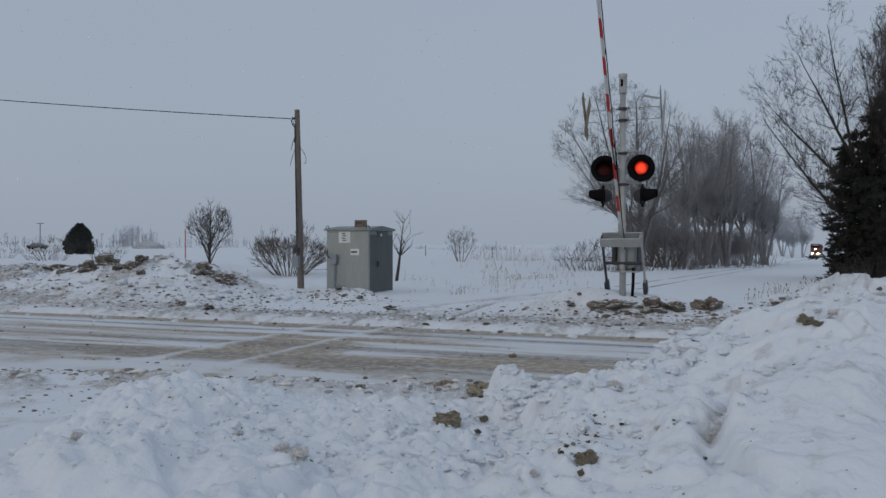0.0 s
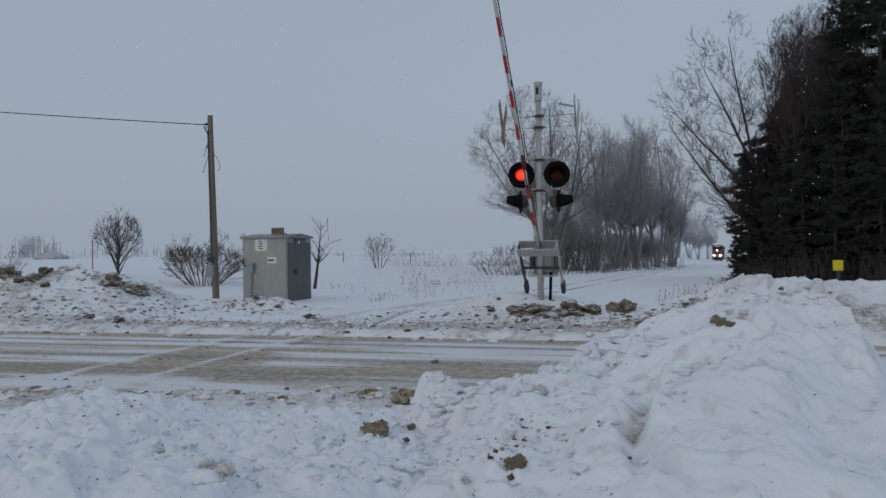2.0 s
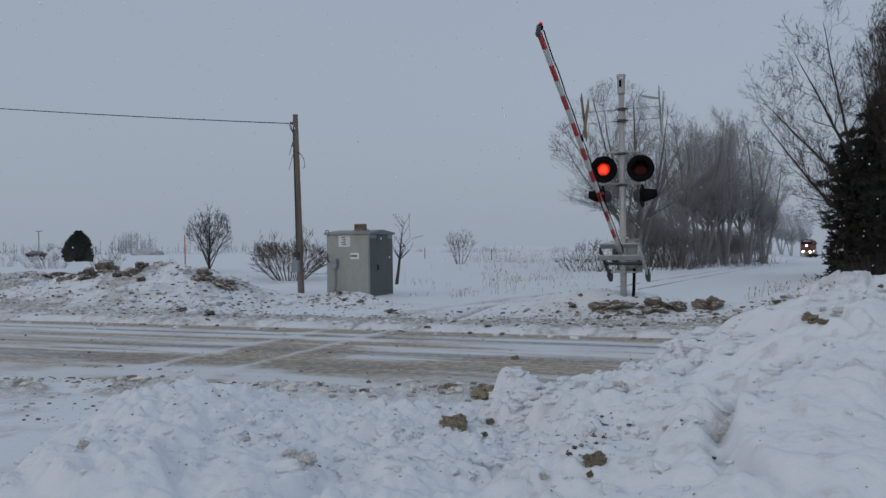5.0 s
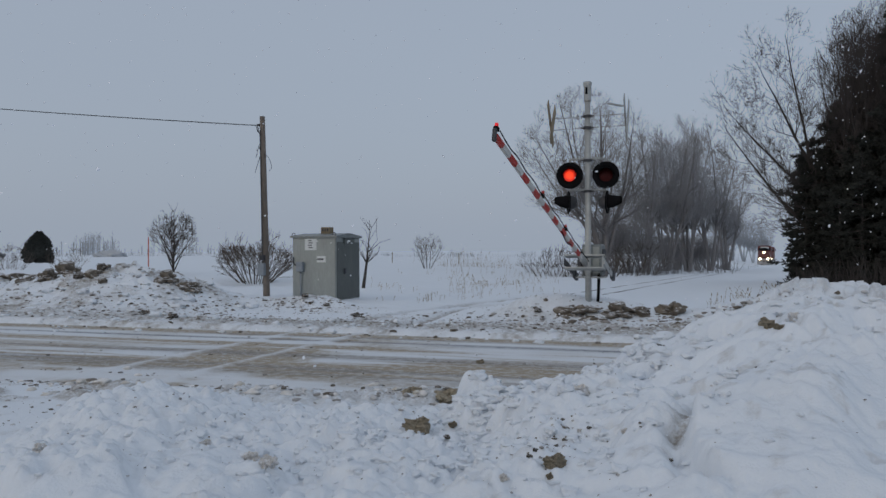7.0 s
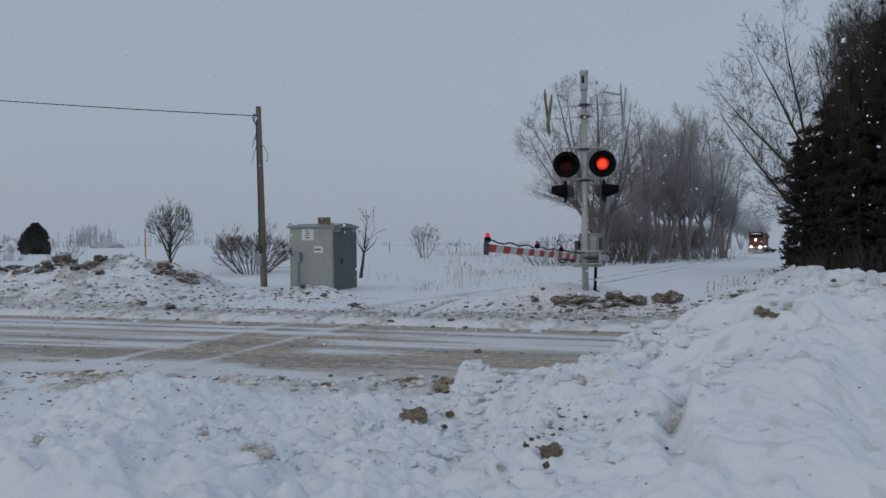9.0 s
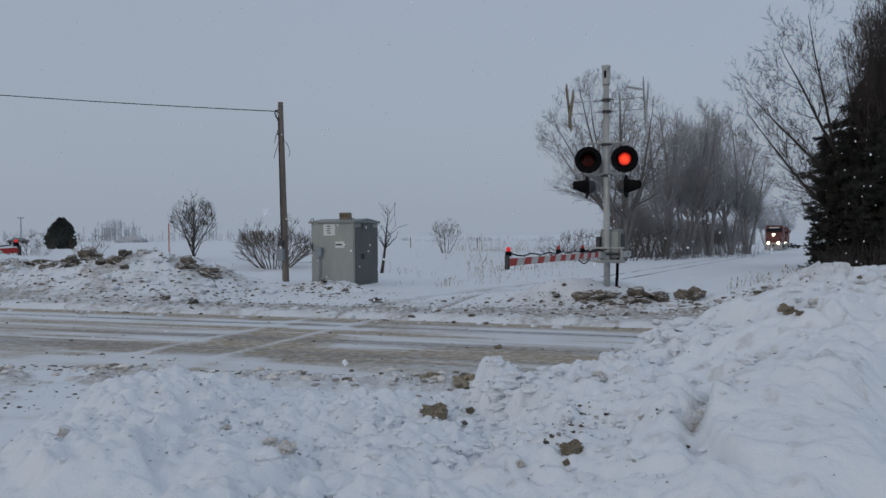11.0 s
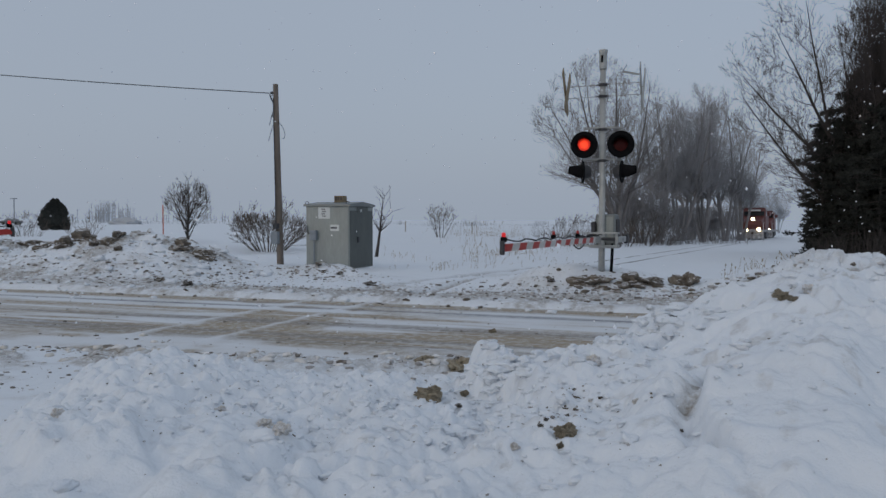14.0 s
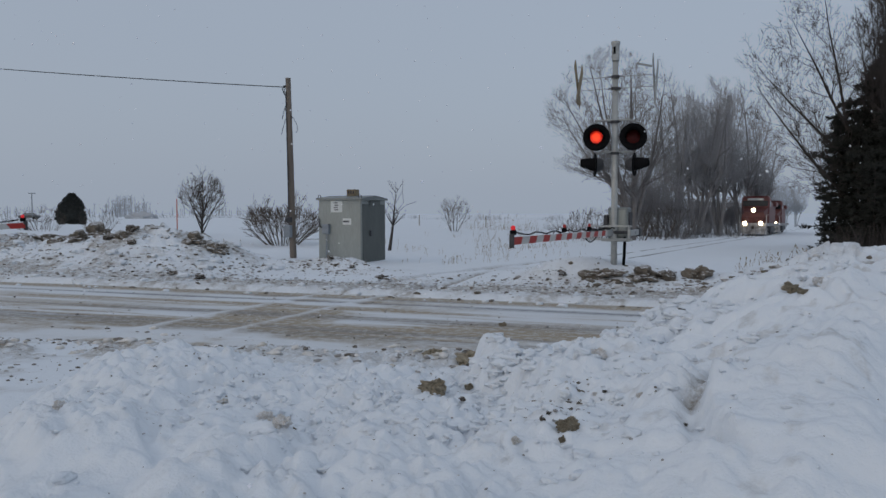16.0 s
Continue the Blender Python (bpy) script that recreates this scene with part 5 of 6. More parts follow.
def locomotive(label):
    t = thing("locomotive", pose(0, 0, 0), label, "locomotive", "coupled locomotives")
    part("underframe", Geo().box((0, 11.0, 1.25), (3.0, 20.6, 0.34), 0.05), M_TRAINSNOW, t, "snow-caked walkway frame")
    part("fuel_tank", Geo().box((0, 11.0, 0.72), (2.7, 6.0, 0.8), 0.15), M_DARKSTEEL, t)
    part("hood", Geo().box((0, 13.6, 2.75), (1.95, 15.0, 2.75), 0.12), M_TRAINRED, t, "long red engine hood")
    cab = part("cab", Geo().box((0, 4.6, 2.95), (3.0, 2.7, 3.1), 0.18), M_TRAINRED, t, "red wide cab")
    nose = Geo()
    vs = [(-1.28, 1.1, 1.3), (1.28, 1.1, 1.3), (1.28, 3.4, 1.3), (-1.28, 3.4, 1.3), (-1.05, 1.12, 2.65), (1.05, 1.12, 2.65), (1.38, 3.4, 3.25), (-1.38, 3.4, 3.25), (-1.28, 1.02, 2.1), (1.28, 1.02, 2.1)]
    fs = [(3, 2, 1, 0), (0, 1, 9, 8), (8, 9, 5, 4), (4, 5, 6, 7), (1, 2, 6, 5, 9), (3, 0, 8, 4, 7), (2, 3, 7, 6)]
    n = part("nose", nose.add(vs, fs), M_TRAINRED, t, "sloped red nose")
    part("windscreen_band", Geo().box((0, 3.24, 3.72), (2.7, 0.06, 0.62), 0.04), M_TRAINGLASS, cab, "dark windscreen")
    for sx in (-0.68, 0.68):
        part("windscreen", Geo().box((sx, 3.215, 3.74), (1.15, 0.06, 0.5), 0.04), M_TRAINGLASS, cab)
    part("number_board", Geo().box((0, 3.2, 4.18), (1.7, 0.08, 0.22), 0.03), M_LABEL, cab, "pale number board with a plain bar")
    for sx in (-1, 1):
        part("side_window", Geo().box((sx * 1.5, 4.7, 3.7), (0.05, 1.2, 0.6), 0.03), M_TRAINGLASS, cab)
    part("roof_cap", Geo().box((0, 4.6, 4.52), (2.7, 2.5, 0.14), 0.06), M_TRAINRED, cab)
    hl = part("headlight", Geo().box((0, 1.02, 2.98 - 0.1), (0.62, 0.22, 0.40), 0.06), M_DARKSTEEL, t, "lit twin headlight on the nose")
    # lens oversized, so that its disc stands in for the headlight's glare
    for sx in (0.0,):
        part("headlight_lens", Geo().lathe([(0, 0.05), (0.18, 0.03), (0.23, 0)], pose(sx, 0.88, 2.90, 90, 0, 0), 16), G_HEAD, hl, "glowing headlight", True)
    pilot = part("pilot", Geo().box((0, 0.55, 0.95), (2.9, 0.5, 1.0), 0.08), M_TRAINSNOW, t, "snow-plastered front pilot")
    plow = Geo()
    vs = [(-1.5, 0.45, 0.18), (0, -0.15, 0.18), (1.5, 0.45, 0.18), (1.5, 0.5, 0.85), (0, 0.15, 0.9), (-1.5, 0.5, 0.85), (-1.5, 0.75, 0.18), (1.5, 0.75, 0.18), (1.5, 0.75, 0.85), (-1.5, 0.75, 0.85)]
    fs = [(0, 1, 4, 5), (1, 2, 3, 4), (2, 7, 8, 3), (6, 0, 5, 9), (5, 4, 3, 8, 9), (0, 6, 7, 2, 1)]
    part("snow_plough", plow.add(vs, fs), M_TRAINSNOW, pilot, "snow-caked plough blade")
    for sx in (-1, 1):
        dl = part("ditch_light", Geo().box((sx * 0.84, 0.30, 1.42), (0.34, 0.2, 0.32), 0.05), M_DARKSTEEL, pilot, "lit ditch light")
        # ditch lens also enlarged to imitate glare
        part("ditch_lens", Geo().lathe([(0, 0.05), (0.18, 0.03), (0.24, 0)], pose(sx * 0.84, 0.18, 1.42, 90, 0, 0), 16), G_HEAD, t, "glowing ditch light", True)
        part("handrail", Geo().tube([(sx * 1.42, 0.5, 1.4), (sx * 1.42, 0.5, 2.35), (sx * 1.45, 3.0, 2.4)], 0.022, 6), M_LABEL, t)
        part("step", Geo().box((sx * 1.3, 0.75, 0.75), (0.4, 0.35, 0.9), 0.04), M_DARKSTEEL, t)
    part("coupler", Geo().box((0, 0.0, 0.95), (0.3, 0.7, 0.3), 0.06), M_RUST, t)
    for k in range(3):
        part("roof_fan", Geo().lathe([(0.7, 0), (0.7, 0.16), (0.6, 0.2), (0, 0.2)], pose(0, 14.5 + 2.0 * k, 4.1), 18), M_DARKSTEEL, t, "", True)
    part("radiator_flare", Geo().box((0, 18.8, 3.9), (2.7, 3.6, 0.6), 0.1), M_TRAINRED, t)
    truck(t, 4.6, (-1.8, 0, 1.8))
    truck(t, 17.2, (-1.8, 0, 1.8))
    return t


lead = locomotive("dark red diesel locomotive with lit headlights, snow on its front")
second = locomotive("second dark red diesel locomotive coupled behind")
TRAIN = [(lead, 0.0), (second, 22.6)]


# ---- lumps of dirty snow ----
def clod_geo(seed, flat=0.7, rough=0.35, fine=False):
    """A broken lump of unit size with crags and hollows."""
    b = bmesh.new()
    bmesh.ops.create_icosphere(b, subdivisions=4 if fine else 2, radius=1.0)
    off = Vector((seed * 3.7, seed * 1.3, seed * 2.1))
    for q in b.verts:
        p = q.co.copy()
        k = noise.noise(p * 1.1 + off) * rough * 1.4 + noise.noise(p * 2.7 + off) * rough * 0.8 - abs(noise.noise(p * 4.5 + off)) * rough * 0.5 + noise.noise(p * 9.0 + off) * rough * 0.28 + noise.noise(p * 17.0 + off) * rough * 0.12
        cell = noise.cell(p * 1.6 + off) * 0.12
        q.co = p * (1 + k + cell)
        q.co.z *= flat
    b.verts.index_update()
    g = Geo().add([q.co for q in b.verts], [[q.index for q in p.verts] for p in b.faces])
    b.free()
    return g


CLOD_KINDS = [mesh_of("clod", clod_geo(i + 1, (0.8, 0.5, 0.65, 0.45)[i], 0.55, True), M_TANCLOD if i in (0, 1) else M_CLOD) for i in range(4)]
CHUNK_KINDS = [mesh_of("dirty_snow_chunk", clod_geo(i + 31, 0.7, 0.62, True), M_CLOD) for i in range(3)]
PALE_KINDS = [mesh_of("snow_lump", clod_geo(i + 11, (0.75, 0.55)[i], 0.45, True), M_SNOWCLOD) for i in range(2)]
# x, y, half size, kind
CLODS = [(6.06, -5.86, 0.072, 0), (7.29, -6.75, 0.046, 0), (7.3, -6.85, 0.018, 0), (8.25, -4.57, 0.048, 0), (8.34, -4.8, 0.026, 0), (7.45, -4.37, 0.04, 3), (7.14, -6.59, 0.014, 2), (7.17, -6.78, 0.014, 2), (7.33, -6.14, 0.012, 2), (6.24, -5.68, 0.024, 0), (6.37, -6.06, 0.022, 2), (7.87, -6.61, 0.012, 2), (6.68, -5.61, 0.02, 2), (4.40, -2.62, 0.10, 1), (4.88, -2.72, 0.15, 1), (4.78, -2.5, 0.05, 2), (3.9, 0.74, 0.045, 0), (3.09, 6.31, 0.09, 3), (5.35, 6.85, 0.086, 2), (-9.35, 5.6, 0.108, 2), (-10.6, 5.9, 0.115, 2), (-10.2, 6.4, 0.18, 2), (-5.6, 4.3, 0.14, 3), (-6.6, 4.4, 0.12, 3), (-1.67, 6.46, 0.12, 3), (-3.8, 8.4, 0.10, 3), (-4.6, 8.5, 0.11, 3)]
for i, (x, y, r, k) in enumerate(CLODS):
    ob = new("snow_clod", CLOD_KINDS[k])
    z = max(ground_z(x, y), 0.0 if ROAD_NEAR < road_v(x, y) < ROAD_FAR else -1)
    ob.matrix_basis = pose(x, y, z + r * 0.45, 0, 0, i * 47) @ Matrix.Diagonal((r * 1.1, r * 0.85, r * 0.95, 1))
    tagged(ob, "frozen brown clod of sandy snow thrown up by ploughs", "snow clod", "frozen brown clods")
# x, y, half width, half depth, half height
CHUNKS = [(4.0, 6.36, 0.42, 0.26, 0.17), (4.82, 6.50, 0.40, 0.28, 0.20), (5.2, 6.75, 0.30, 0.24, 0.16), (5.88, 7.15, 0.27, 0.25, 0.25), (-8.1, 6.75, 0.38, 0.30, 0.22), (-7.6, 6.95, 0.46, 0.32, 0.20), (-13.3, 6.9, 0.55, 0.40, 0.26), (-12.5, 7.1, 0.62, 0.42, 0.34), (-14.2, 6.6, 0.40, 0.34, 0.22), (-11.3, 6.3, 0.30, 0.25, 0.22), (-11.8, 5.9, 0.34, 0.25, 0.22), (-10.0, 5.9, 0.26, 0.22, 0.26), (-12.7, 5.9, 0.30, 0.24, 0.18)]
for i, (x, y, a, b, c) in enumerate(CHUNKS):
    ob = new("dirty_snow_chunk", CHUNK_KINDS[i % 3])
    ob.matrix_basis = pose(x, y, ground_z(x, y) + c * 0.12, 0, 0, 24 + (i * 37) % 30 - 15) @ Matrix.Diagonal((a * 0.92, b * 0.92, c * 1.15, 1))
    tagged(ob, "large grey-brown chunk of frozen dirty snow", "snow clod", "large dirty chunks")
PALE = [(7.09, -5.41, 0.06, 0), (5.06, -6.85, 0.036, 0), (5.64, -7.15, 0.045, 1), (5.88, -7.31, 0.05, 0), (4.59, -7.67, 0.035, 0), (7.28, -6.16, 0.018, 1), (7.58, -6.31, 0.024, 0), (7.09, -6.97, 0.028, 1), (8.43, -4.63, 0.05, 1), (-1.11, 6.12, 0.05, 0)]
for i, (x, y, r, k) in enumerate(PALE):
    ob = new("snow_lump", PALE_KINDS[k])
    ob.matrix_basis = pose(x, y, ground_z(x, y) + r * 0.12, 0, 0, i * 61) @ Matrix.Diagonal((r, r * 0.9, r, 1))
    tagged(ob, "pale lump of snow speckled with sand", "snow lump", "pale snow lumps")


def scatter(name, seed, count, place, size, material, label, detail=1):
    """Small crumbs joined in one sheet of debris."""
    rng = random.Random(seed)
    small = []
    for f in range(3):
        b = bmesh.new()
        bmesh.ops.create_icosphere(b, subdivisions=detail, radius=1.0)
        off = Vector((seed + len(small) * 5.3, 1.7, 0.4))
        for q in b.verts:
            q.co = q.co * (1 + 0.75 * noise.noise(q.co * 1.5 + off) + (0.35 * noise.noise(q.co * 3.6 + off) if detail > 1 else 0))
            q.co.x *= 1.25
            q.co.z *= 0.7
        b.verts.index_update()
        small.append((np.array([q.co[:] for q in b.verts]), [[q.index for q in p.verts] for p in b.faces]))
        b.free()
    pts = [place(rng) for _ in range(count)]
    px, py = np.array([p[0] for p in pts]), np.array([p[1] for p in pts])
    zz = land(px, py)[0]
    v = road_v(px, py)
    zz = np.where((v > ROAD_NEAR) & (v < ROAD_FAR), np.maximum(zz, 0.004), zz)
    g = Geo()
    for i in range(count):
        r = size(rng)
        co, fs = small[i % 3]
        a = rng.uniform(0, 6.28)
        c, s = math.cos(a) * r, math.sin(a) * r
        st = rng.uniform(0.6, 1.5)
        q = np.stack([co[:, 0] * c * st - co[:, 1] * s + px[i], co[:, 0] * s * st + co[:, 1] * c + py[i], co[:, 2] * r * 0.8 + zz[i] + r * 0.12], -1)
        g.add(q.tolist(), fs)
    return single(name, g, material, pose(0, 0, 0), label, "snow debris", kind="stuff", smooth=True)


def along_road(v0, spread, x0, x1):
    def f(rng):
        x = rng.uniform(x0, x1)
        return x, v0 + rng.gauss(0, spread) + ROAD_SLOPE * x
    return f


def blob(cx, cy, sx, sy):
    return lambda rng: (rng.gauss(cx, sx), rng.gauss(cy, sy))


crumb = lambda lo, hi, p=2.5: (lambda rng: lo + (hi - lo) * rng.random() ** p)
scatter("road_edge_debris", 201, 2400, along_road(4.9, 0.65, -22, 9), crumb(0.008, 0.060, 4), M_CRUMB, "brown frozen crumbs along the far road edge")
scatter("road_edge_debris", 202, 420, along_road(4.7, 0.9, -22, 8), crumb(0.02, 0.08, 3), M_SNOW, "pale broken snow along the far road edge", 2)
scatter("ridge_debris", 203, 3600, along_road(6.9, 1.2, -26, -5.5), crumb(0.006, 0.065, 3.6), M_CRUMB, "brown crumbs over the ploughed ridge")
scatter("ridge_debris", 204, 420, along_road(7.0, 1.2, -26, -5.5), crumb(0.03, 0.15, 3.5), M_SNOW, "pale snow blocks over the ploughed ridge", 2)
scatter("near_edge_debris", 205, 1500, along_road(-3.15, 0.50, -8, 5.6), crumb(0.006, 0.045, 3), M_CRUMB, "brown frozen crumbs along the near road edge")
scatter("near_edge_debris", 206, 330, along_road(-3.3, 0.5, -8, 5.6), crumb(0.012, 0.07, 2.5), M_SNOWCLOD, "sandy snow crumbs along the near road edge", 2)
scatter("valley_debris", 207, 380, blob(5.3, -5.2, 0.85, 1.0), crumb(0.003, 0.020, 3.5), M_CRUMB, "brown crumbs in the churned snow")
scatter("bank_crumbs", 208, 160, blob(7.2, -6.0, 0.9, 1.0), crumb(0.002, 0.010, 3), M_CRUMB, "small brown crumbs on the snow bank")
scatter("bank_lumps", 209, 330, blob(5.6, -6.5, 1.2, 0.7), crumb(0.008, 0.045, 2.6), M_SNOW, "broken white lumps on the near snow bank", 3)
scatter("bank_lumps", 214, 260, blob(7.0, -5.9, 0.5, 0.7), crumb(0.008, 0.045, 2.4), M_SNOW, "broken white lumps on the large snow bank", 3)
scatter("bank_lumps", 215, 70, blob(6.35, -5.3, 0.16, 0.35), crumb(0.015, 0.065, 1.8), M_SNOW, "white lumps along the broken end of the bank", 3)
scatter("crest_crumbs", 210, 110, blob(7.35, -4.25, 0.28, 0.25), crumb(0.012, 0.065, 2.2), M_SNOW, "white snow lumps on the bank's crest", 3)
scatter("bank_lumps", 216, 70, blob(8.7, -4.2, 0.4, 0.4), crumb(0.010, 0.05, 2.2), M_SNOW, "white snow lumps on top of the bank", 3)
scatter("bank_crumbs", 220, 700, blob(6.2, -6.4, 1.9, 1.2), crumb(0.004, 0.018, 2.5), M_SNOW, "fine white snow crumbs on the near banks", 2)
scatter("bank_crumbs", 221, 700, blob(5.2, -6.2, 2.0, 1.1), crumb(0.002, 0.009, 2.5), M_CRUMB, "fine brown crumbs over the near banks")
scatter("bank_crumbs", 222, 90, blob(7.1, -6.35, 0.16, 0.22), crumb(0.003, 0.018, 2), M_CRUMB, "brown crumbs round a broken clod")
scatter("flat_debris", 223, 260, blob(1.2, -4.6, 0.8, 0.8), crumb(0.006, 0.03, 3), M_CRUMB, "brown crumbs on the flat snow by the road")
scatter("road_grit", 211, 560, along_road(0.6, 1.6, -20, 7), crumb(0.005, 0.032, 4), M_CRUMB, "brown frozen grit on the road")
scatter("verge_debris", 212, 700, blob(5.2, 6.0, 2.2, 0.55), crumb(0.01, 0.075, 3.5), M_CRUMB, "brown crumbs on the verge by the signal")
scatter("flat_debris", 224, 1500, along_road(6.2, 1.3, -9, 8), crumb(0.005, 0.035, 3.5), M_CRUMB, "brown crumbs over the trodden snow beyond the road")
scatter("heap_debris", 213, 420, blob(-4.5, 8.4, 0.9, 0.5), crumb(0.010, 0.06, 3.5), M_CRUMB, "brown crumbs on a small heap of snow")


# ---- the far distance ----
def far_trees(seed, count, width, height):
    rng = random.Random(seed)
    g = Geo()
    for k in range(count):
        x, h = rng.gauss(0, width), height * rng.uniform(0.5, 1.0)
        y = rng.uniform(-6, 6)
        g.tube([(x, y, -1), (x + rng.uniform(-0.4, 0.4), y, h)], [0.16, 0.04], 3, False)
        for j in range(9):
            t = rng.uniform(0.25, 0.95)
            d = rng.uniform(-1, 1)
            g.tube([(x, y, h * t), (x + d * h * 0.16, y + rng.uniform(-1, 1), h * t + h * 0.16)], [0.07, 0.03], 3, False)
    return g


# copses in the pale far colour that paints the haze
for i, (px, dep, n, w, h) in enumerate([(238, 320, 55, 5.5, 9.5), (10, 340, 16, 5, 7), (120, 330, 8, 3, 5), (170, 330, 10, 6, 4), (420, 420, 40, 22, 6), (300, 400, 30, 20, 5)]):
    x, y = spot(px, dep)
    single("far_copse", far_trees(300 + i, n, w, h), M_FAR_HAZE, pose(x, y, ground_z(x, y) - 0.5, 0, 0, 27), "distant copse beyond the field, coloured pale for haze", "trees", "distant copses", "stuff")


def far_hedge(seed, length, height):
    rng = random.Random(seed)
    g = Geo()
    for k in range(int(length * 5)):
        x = rng.uniform(-length / 2, length / 2)
        h = height * rng.uniform(0.3, 1.0) * (0.6 + 0.4 * math.sin(x * 0.3 + seed))
        g.tube([(x, rng.uniform(-1, 1), -0.4), (x + rng.uniform(-0.5, 0.5), rng.uniform(-1, 1), h)], [0.05, 0.015], 3, False)
    return g


# far brush, its paleness also painted haze
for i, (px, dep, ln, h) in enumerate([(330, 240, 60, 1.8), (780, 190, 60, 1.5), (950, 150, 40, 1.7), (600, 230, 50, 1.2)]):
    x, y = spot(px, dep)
    single("far_hedge", far_hedge(330 + i, ln, h), M_FAR_HAZE, pose(x, y, ground_z(x, y), 0, 0, 27), "brush at the field's far edge, coloured pale for haze", "brush", "far brush", "stuff")

lamp = thing("street_lamp", at(71, 175), "distant twin-headed lamp post", "lamp post")
part("post", Geo().tube([(0, 0, 0), (0, 0, 5.6)], 0.11, 8), M_METERBOX, lamp)
part("head", Geo().box((0, 0, 5.6), (1.5, 0.3, 0.18), 0.05, pose(0, 0, 0, 0, 0, 27)), M_METERBOX, lamp)


def parked_car(m, label, material):
    c = thing("parked_car", m, label, "car", "distant parked cars")
    part("body", Geo().box((0, 0, 0.62), (4.5, 1.8, 0.62), 0.2), material, c)
    vs = [(-1.5, -0.8, 0.9), (1.5, -0.8, 0.9), (1.5, 0.8, 0.9), (-1.5, 0.8, 0.9), (-0.9, -0.66, 1.45), (0.8, -0.66, 1.45), (0.8, 0.66, 1.45), (-0.9, 0.66, 1.45)]
    part("cabin", Geo().add(vs, [(3, 2, 1, 0), (0, 1, 5, 4), (1, 2, 6, 5), (2, 3, 7, 6), (3, 0, 4, 7), (4, 5, 6, 7)]), M_METERBOX, c)
    for sx in (-1.4, 1.4):
        for sy in (-0.85, 0.85):
            part("wheel", Geo().lathe([(0, -0.1), (0.32, -0.1), (0.32, 0.1), (0, 0.1)], pose(sx, sy, 0.32, 90, 0, 0), 14), M_BLACK, c)
    return c


parked_car(at(66, 185, None, 27), "distant grey car parked beyond the field", M_CARPAINT)
# heap takes the hazy far grey as its own colour
pile = mesh_of("snow_pile", clod_geo(61, 0.5, 0.35, True), M_FAR_HAZE, True)
for px, dep, sc in ((262, 190, 3.4), (276, 192, 2.4)):
    ob = new("snow_pile", pile)
    ob.matrix_basis = at(px, dep) @ Matrix.Diagonal((sc, sc * 0.7, sc * 0.9, 1))
    tagged(ob, "distant grey heap at the field's edge", "snow pile", "distant snow heaps")

# field fence far off and undergrowth below the spruces
for k in range(2):
    fp = thing("fence_post", at(753 + 118 * k, 84), "thin weathered field fence post", "fence post", "field fence posts")
    part("post", Geo().tube([(0, 0, -0.3), (0.02, 0, 1.15)], 0.05, 6), M_TIMBER, fp)


def brush(seed, width, height, count):
    rng = random.Random(seed)
    g = Geo()
    for k in range(count):
        x, y = rng.uniform(-width, width), rng.gauss(0, 0.9)
        h = height * rng.uniform(0.35, 1.0)
        top = Vector((x + rng.uniform(-0.4, 0.4) * h, y + rng.uniform(-0.4, 0.4) * h, h))
        g.tube([(x, y, -0.2), Vector((x, y, 0)).lerp(top, 0.5) + Vector((rng.uniform(-0.1, 0.1), 0, 0)), top], [0.018, 0.012, 0.005], 3, False)
    return g


for i, (x, y, w, h, n) in enumerate([(9.9, 34.0, 1.6, 1.5, 200), (12.5, 32.8, 2.0, 1.6, 260), (16.0, 31.8, 2.2, 1.6, 280), (19.5, 31.5, 2.2, 1.6, 240)]):
    single("undergrowth", brush(400 + i, w, h, n), M_BARK, pose(x, y, ground_z(x, y)), "tangled dark bare brush at the wood's edge", "brush", "wood-edge brush", "stuff")


for i, (px, dep, w, h, n) in enumerate([(1160, 78, 4.0, 3.0, 60), (1195, 82, 4.5, 3.4, 70), (1235, 84, 5.0, 2.4, 60), (1275, 90, 5.0, 2.0, 50), (1312, 102, 4.5, 1.8, 40)]):
    x, y = spot(px, dep)
    g = Geo()
    for sx in range(2):
        b = brush(430 + 2 * i + sx, w, h, n)
        g.add([(p[0], p[1] * 3.0, p[2]) for p in b.v], b.f)
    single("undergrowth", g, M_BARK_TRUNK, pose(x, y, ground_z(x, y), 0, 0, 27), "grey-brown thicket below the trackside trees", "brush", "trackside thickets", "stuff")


# ---- falling snow ----
def flakes(seed, count):
    rng = random.Random(seed)
    vs, fs = [], []
    for k in range(count):
        d = 2.5 + 32 * rng.random() ** 0.7
        a = rng.uniform(-0.62, 0.62)
        f, s = Vector((-0.42, 0.907, 0)), Vector((0.907, 0.42, 0))
        p = Vector((8.5, -10.8, 1.75)) + f * d + s * d * a * 1.1 + Vector((0, 0, rng.uniform(-0.05, 0.55) * d + rng.uniform(-1, 3)))
        r = rng.uniform(0.009, 0.018) * (0.45 + d / 22)
        u = Vector((rng.uniform(-1, 1), rng.uniform(-1, 1), rng.uniform(-1, 1))).normalized()
        w = u.orthogonal().normalized()
        q = u.cross(w)
        i = len(vs)
        vs += [p + u * r * 1.3, p - u * r * 1.3, p + w * r, p - w * r, p + q * r * 0.8, p - q * r * 0.8]
        fs += [(i, i + 2, i + 4), (i + 2, i + 1, i + 4), (i + 1, i + 3, i + 4), (i + 3, i, i + 4), (i + 2, i, i + 5), (i + 1, i + 2, i + 5), (i + 3, i + 1, i + 5), (i, i + 3, i + 5)]
    return Geo().add(vs, fs)


snowfall = single("falling_snow", flakes(500, 1300), M_FLAKE, pose(0, 0, 0), "sparse white snowflakes drifting down", "snowflakes", kind="stuff")


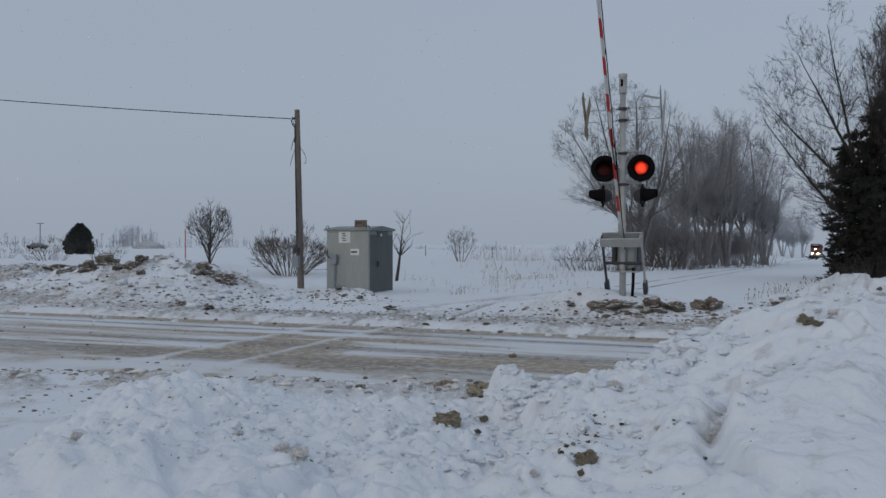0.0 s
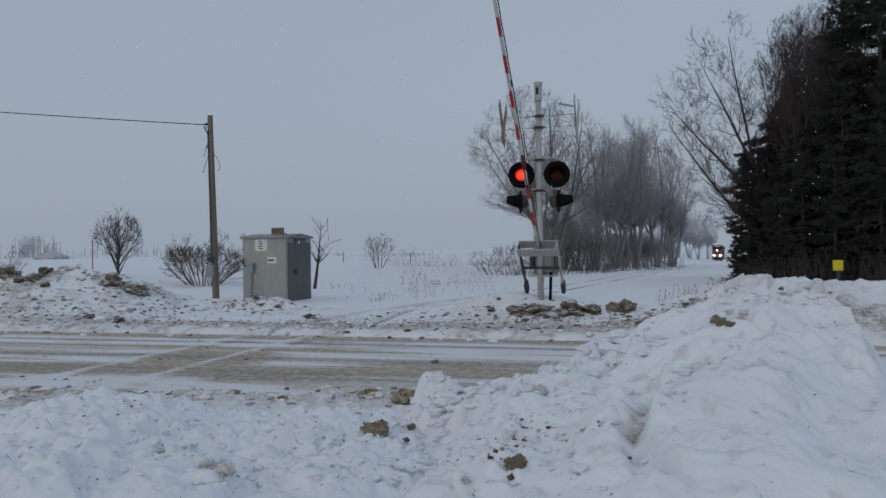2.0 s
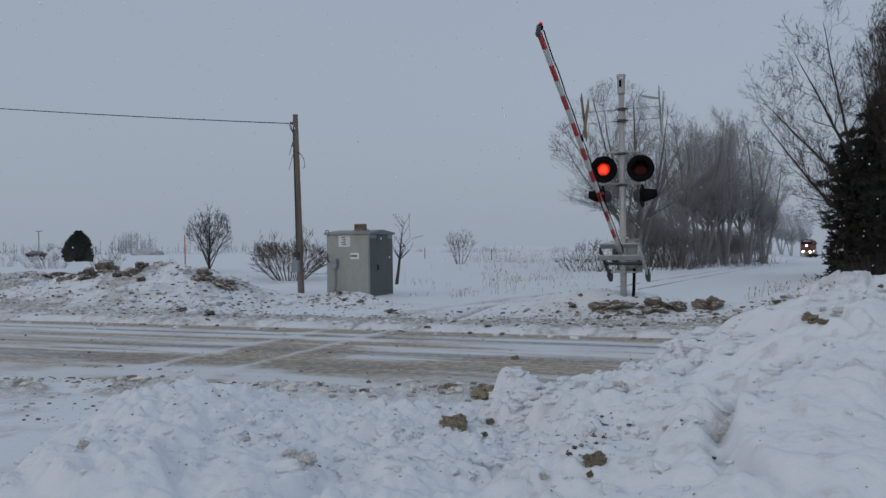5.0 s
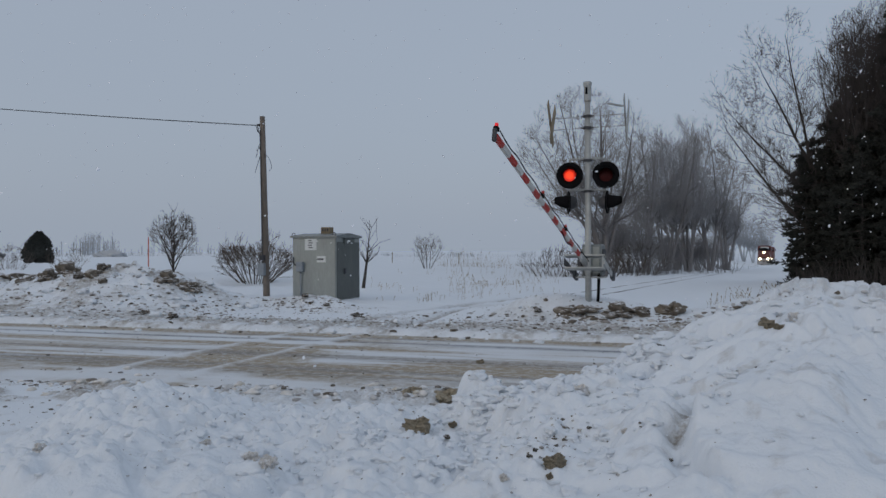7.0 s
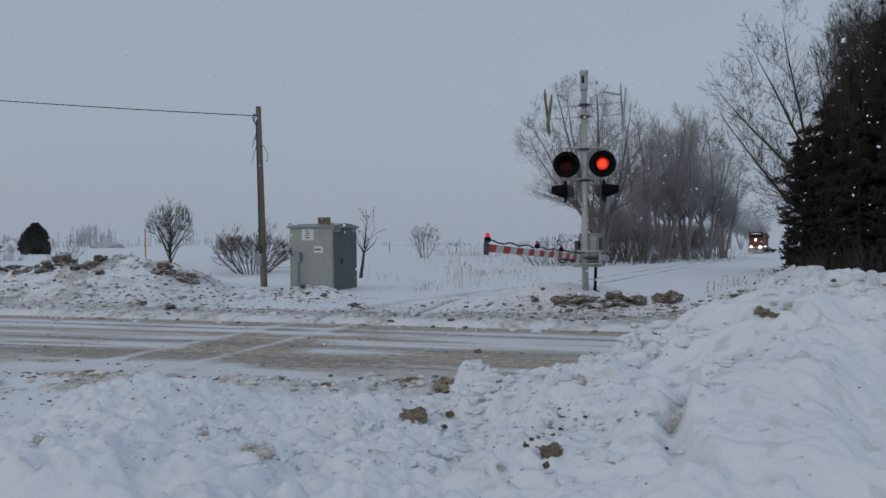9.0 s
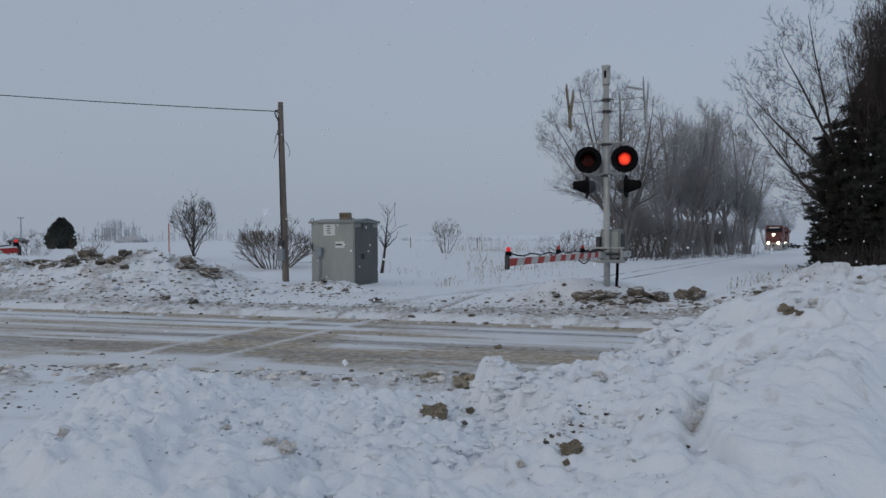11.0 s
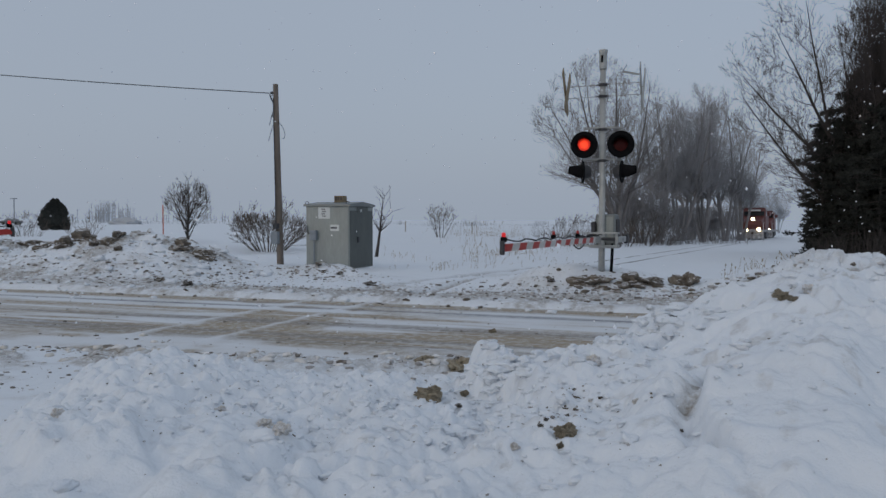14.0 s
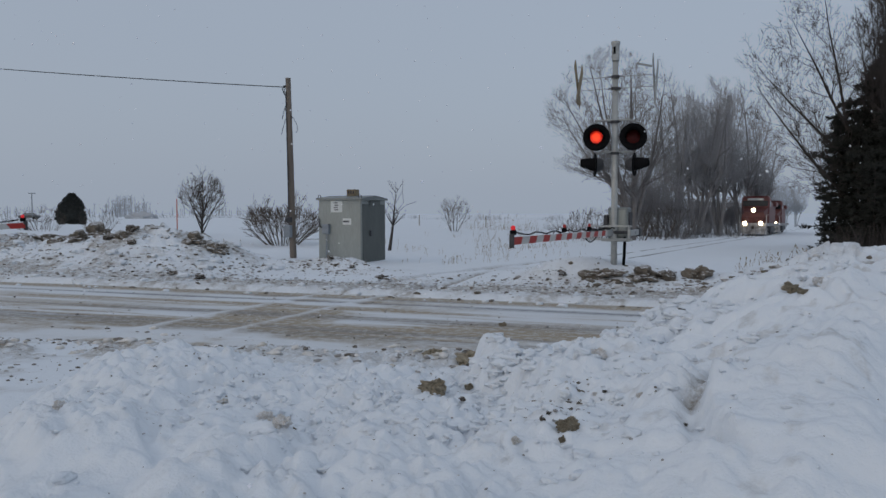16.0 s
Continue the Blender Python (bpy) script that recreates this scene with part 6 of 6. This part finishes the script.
# ---- what moves ----
ARM_ROWS = [(0, 62.3), (0.75, 57.2), (1.5, 51.8), (2.5, 45.0), (3.5, 38.2), (4.0, 35.0), (5.0, 28.5), (6.3, 20.9), (6.5, 19.7), (7.0, 16.4), (7.5, 12.9), (8.0, 9.5), (8.5, 6.0), (9.0, 3.2), (9.4, 2.1), (9.7, 1.8), (10.6, 1.3), (16.0, 1.1)]
ARM_PIVOT = (4.08, 7.0, 1.32)
WEST_PIVOT = (-4.9, -8.0, 1.25)


def motions():
    walk(gate_near, [(t, pose(*ARM_PIVOT, 0, 0, G_HEADING) @ pose(0, 0, 0, 0.7 + 0.03 * min(a, 20.0) - a, 0, 0)) for t, a in ARM_ROWS])
    walk(gate_west, [(t, pose(*WEST_PIVOT, 0, 0, 180 + G_HEADING) @ pose(0, 0, 0, -a - 1.0, 0, 0)) for t, a in ARM_ROWS])
    speed, front = 11.75, 274.0
    tip = math.degrees(math.atan(GRADE))
    for vehicle, behind in TRAIN:
        rows = []
        for k in range(33):
            t = k * 0.5
            y = front - 1.0 - speed * t + behind
            rows.append((t, pose(TRACK_X, y, float(rail_z(y)) + 0.04, -tip, 0, 0)))
        walk(vehicle, rows)
    walk(snowfall, [(t, pose(0.5 * t - 4.0 + 0.2 * math.sin(t), -0.25 * t + 2.0, 3.2 - 0.55 * t)) for t in range(17)])
    # the two lamps take turns: the lit face slides out of its housing and back
    for side, bulb in BULBS:
        m = lamp_turn @ pose(side * 0.40, -0.20, 3.43 - SIG_Z)
        shown, away = m @ pose(0, -0.022, 0.004), m @ pose(0, 0.06, 0.004)
        lit = side > 0
        rows = [(0, shown if lit else away)]
        for k in range(29):
            t = 0.43 + 0.549 * k + {1: -0.03, 2: -0.06, 12: -0.07, 22: 0.05}.get(k, 0.0)
            rows.append((t - 0.018, shown if lit else away))
            lit = not lit
            rows.append((t + 0.018, shown if lit else away))
        rows.append((16.0, shown if lit else away))
        walk(bulb, [r for r in rows if r[0] <= 16.0])


motions()
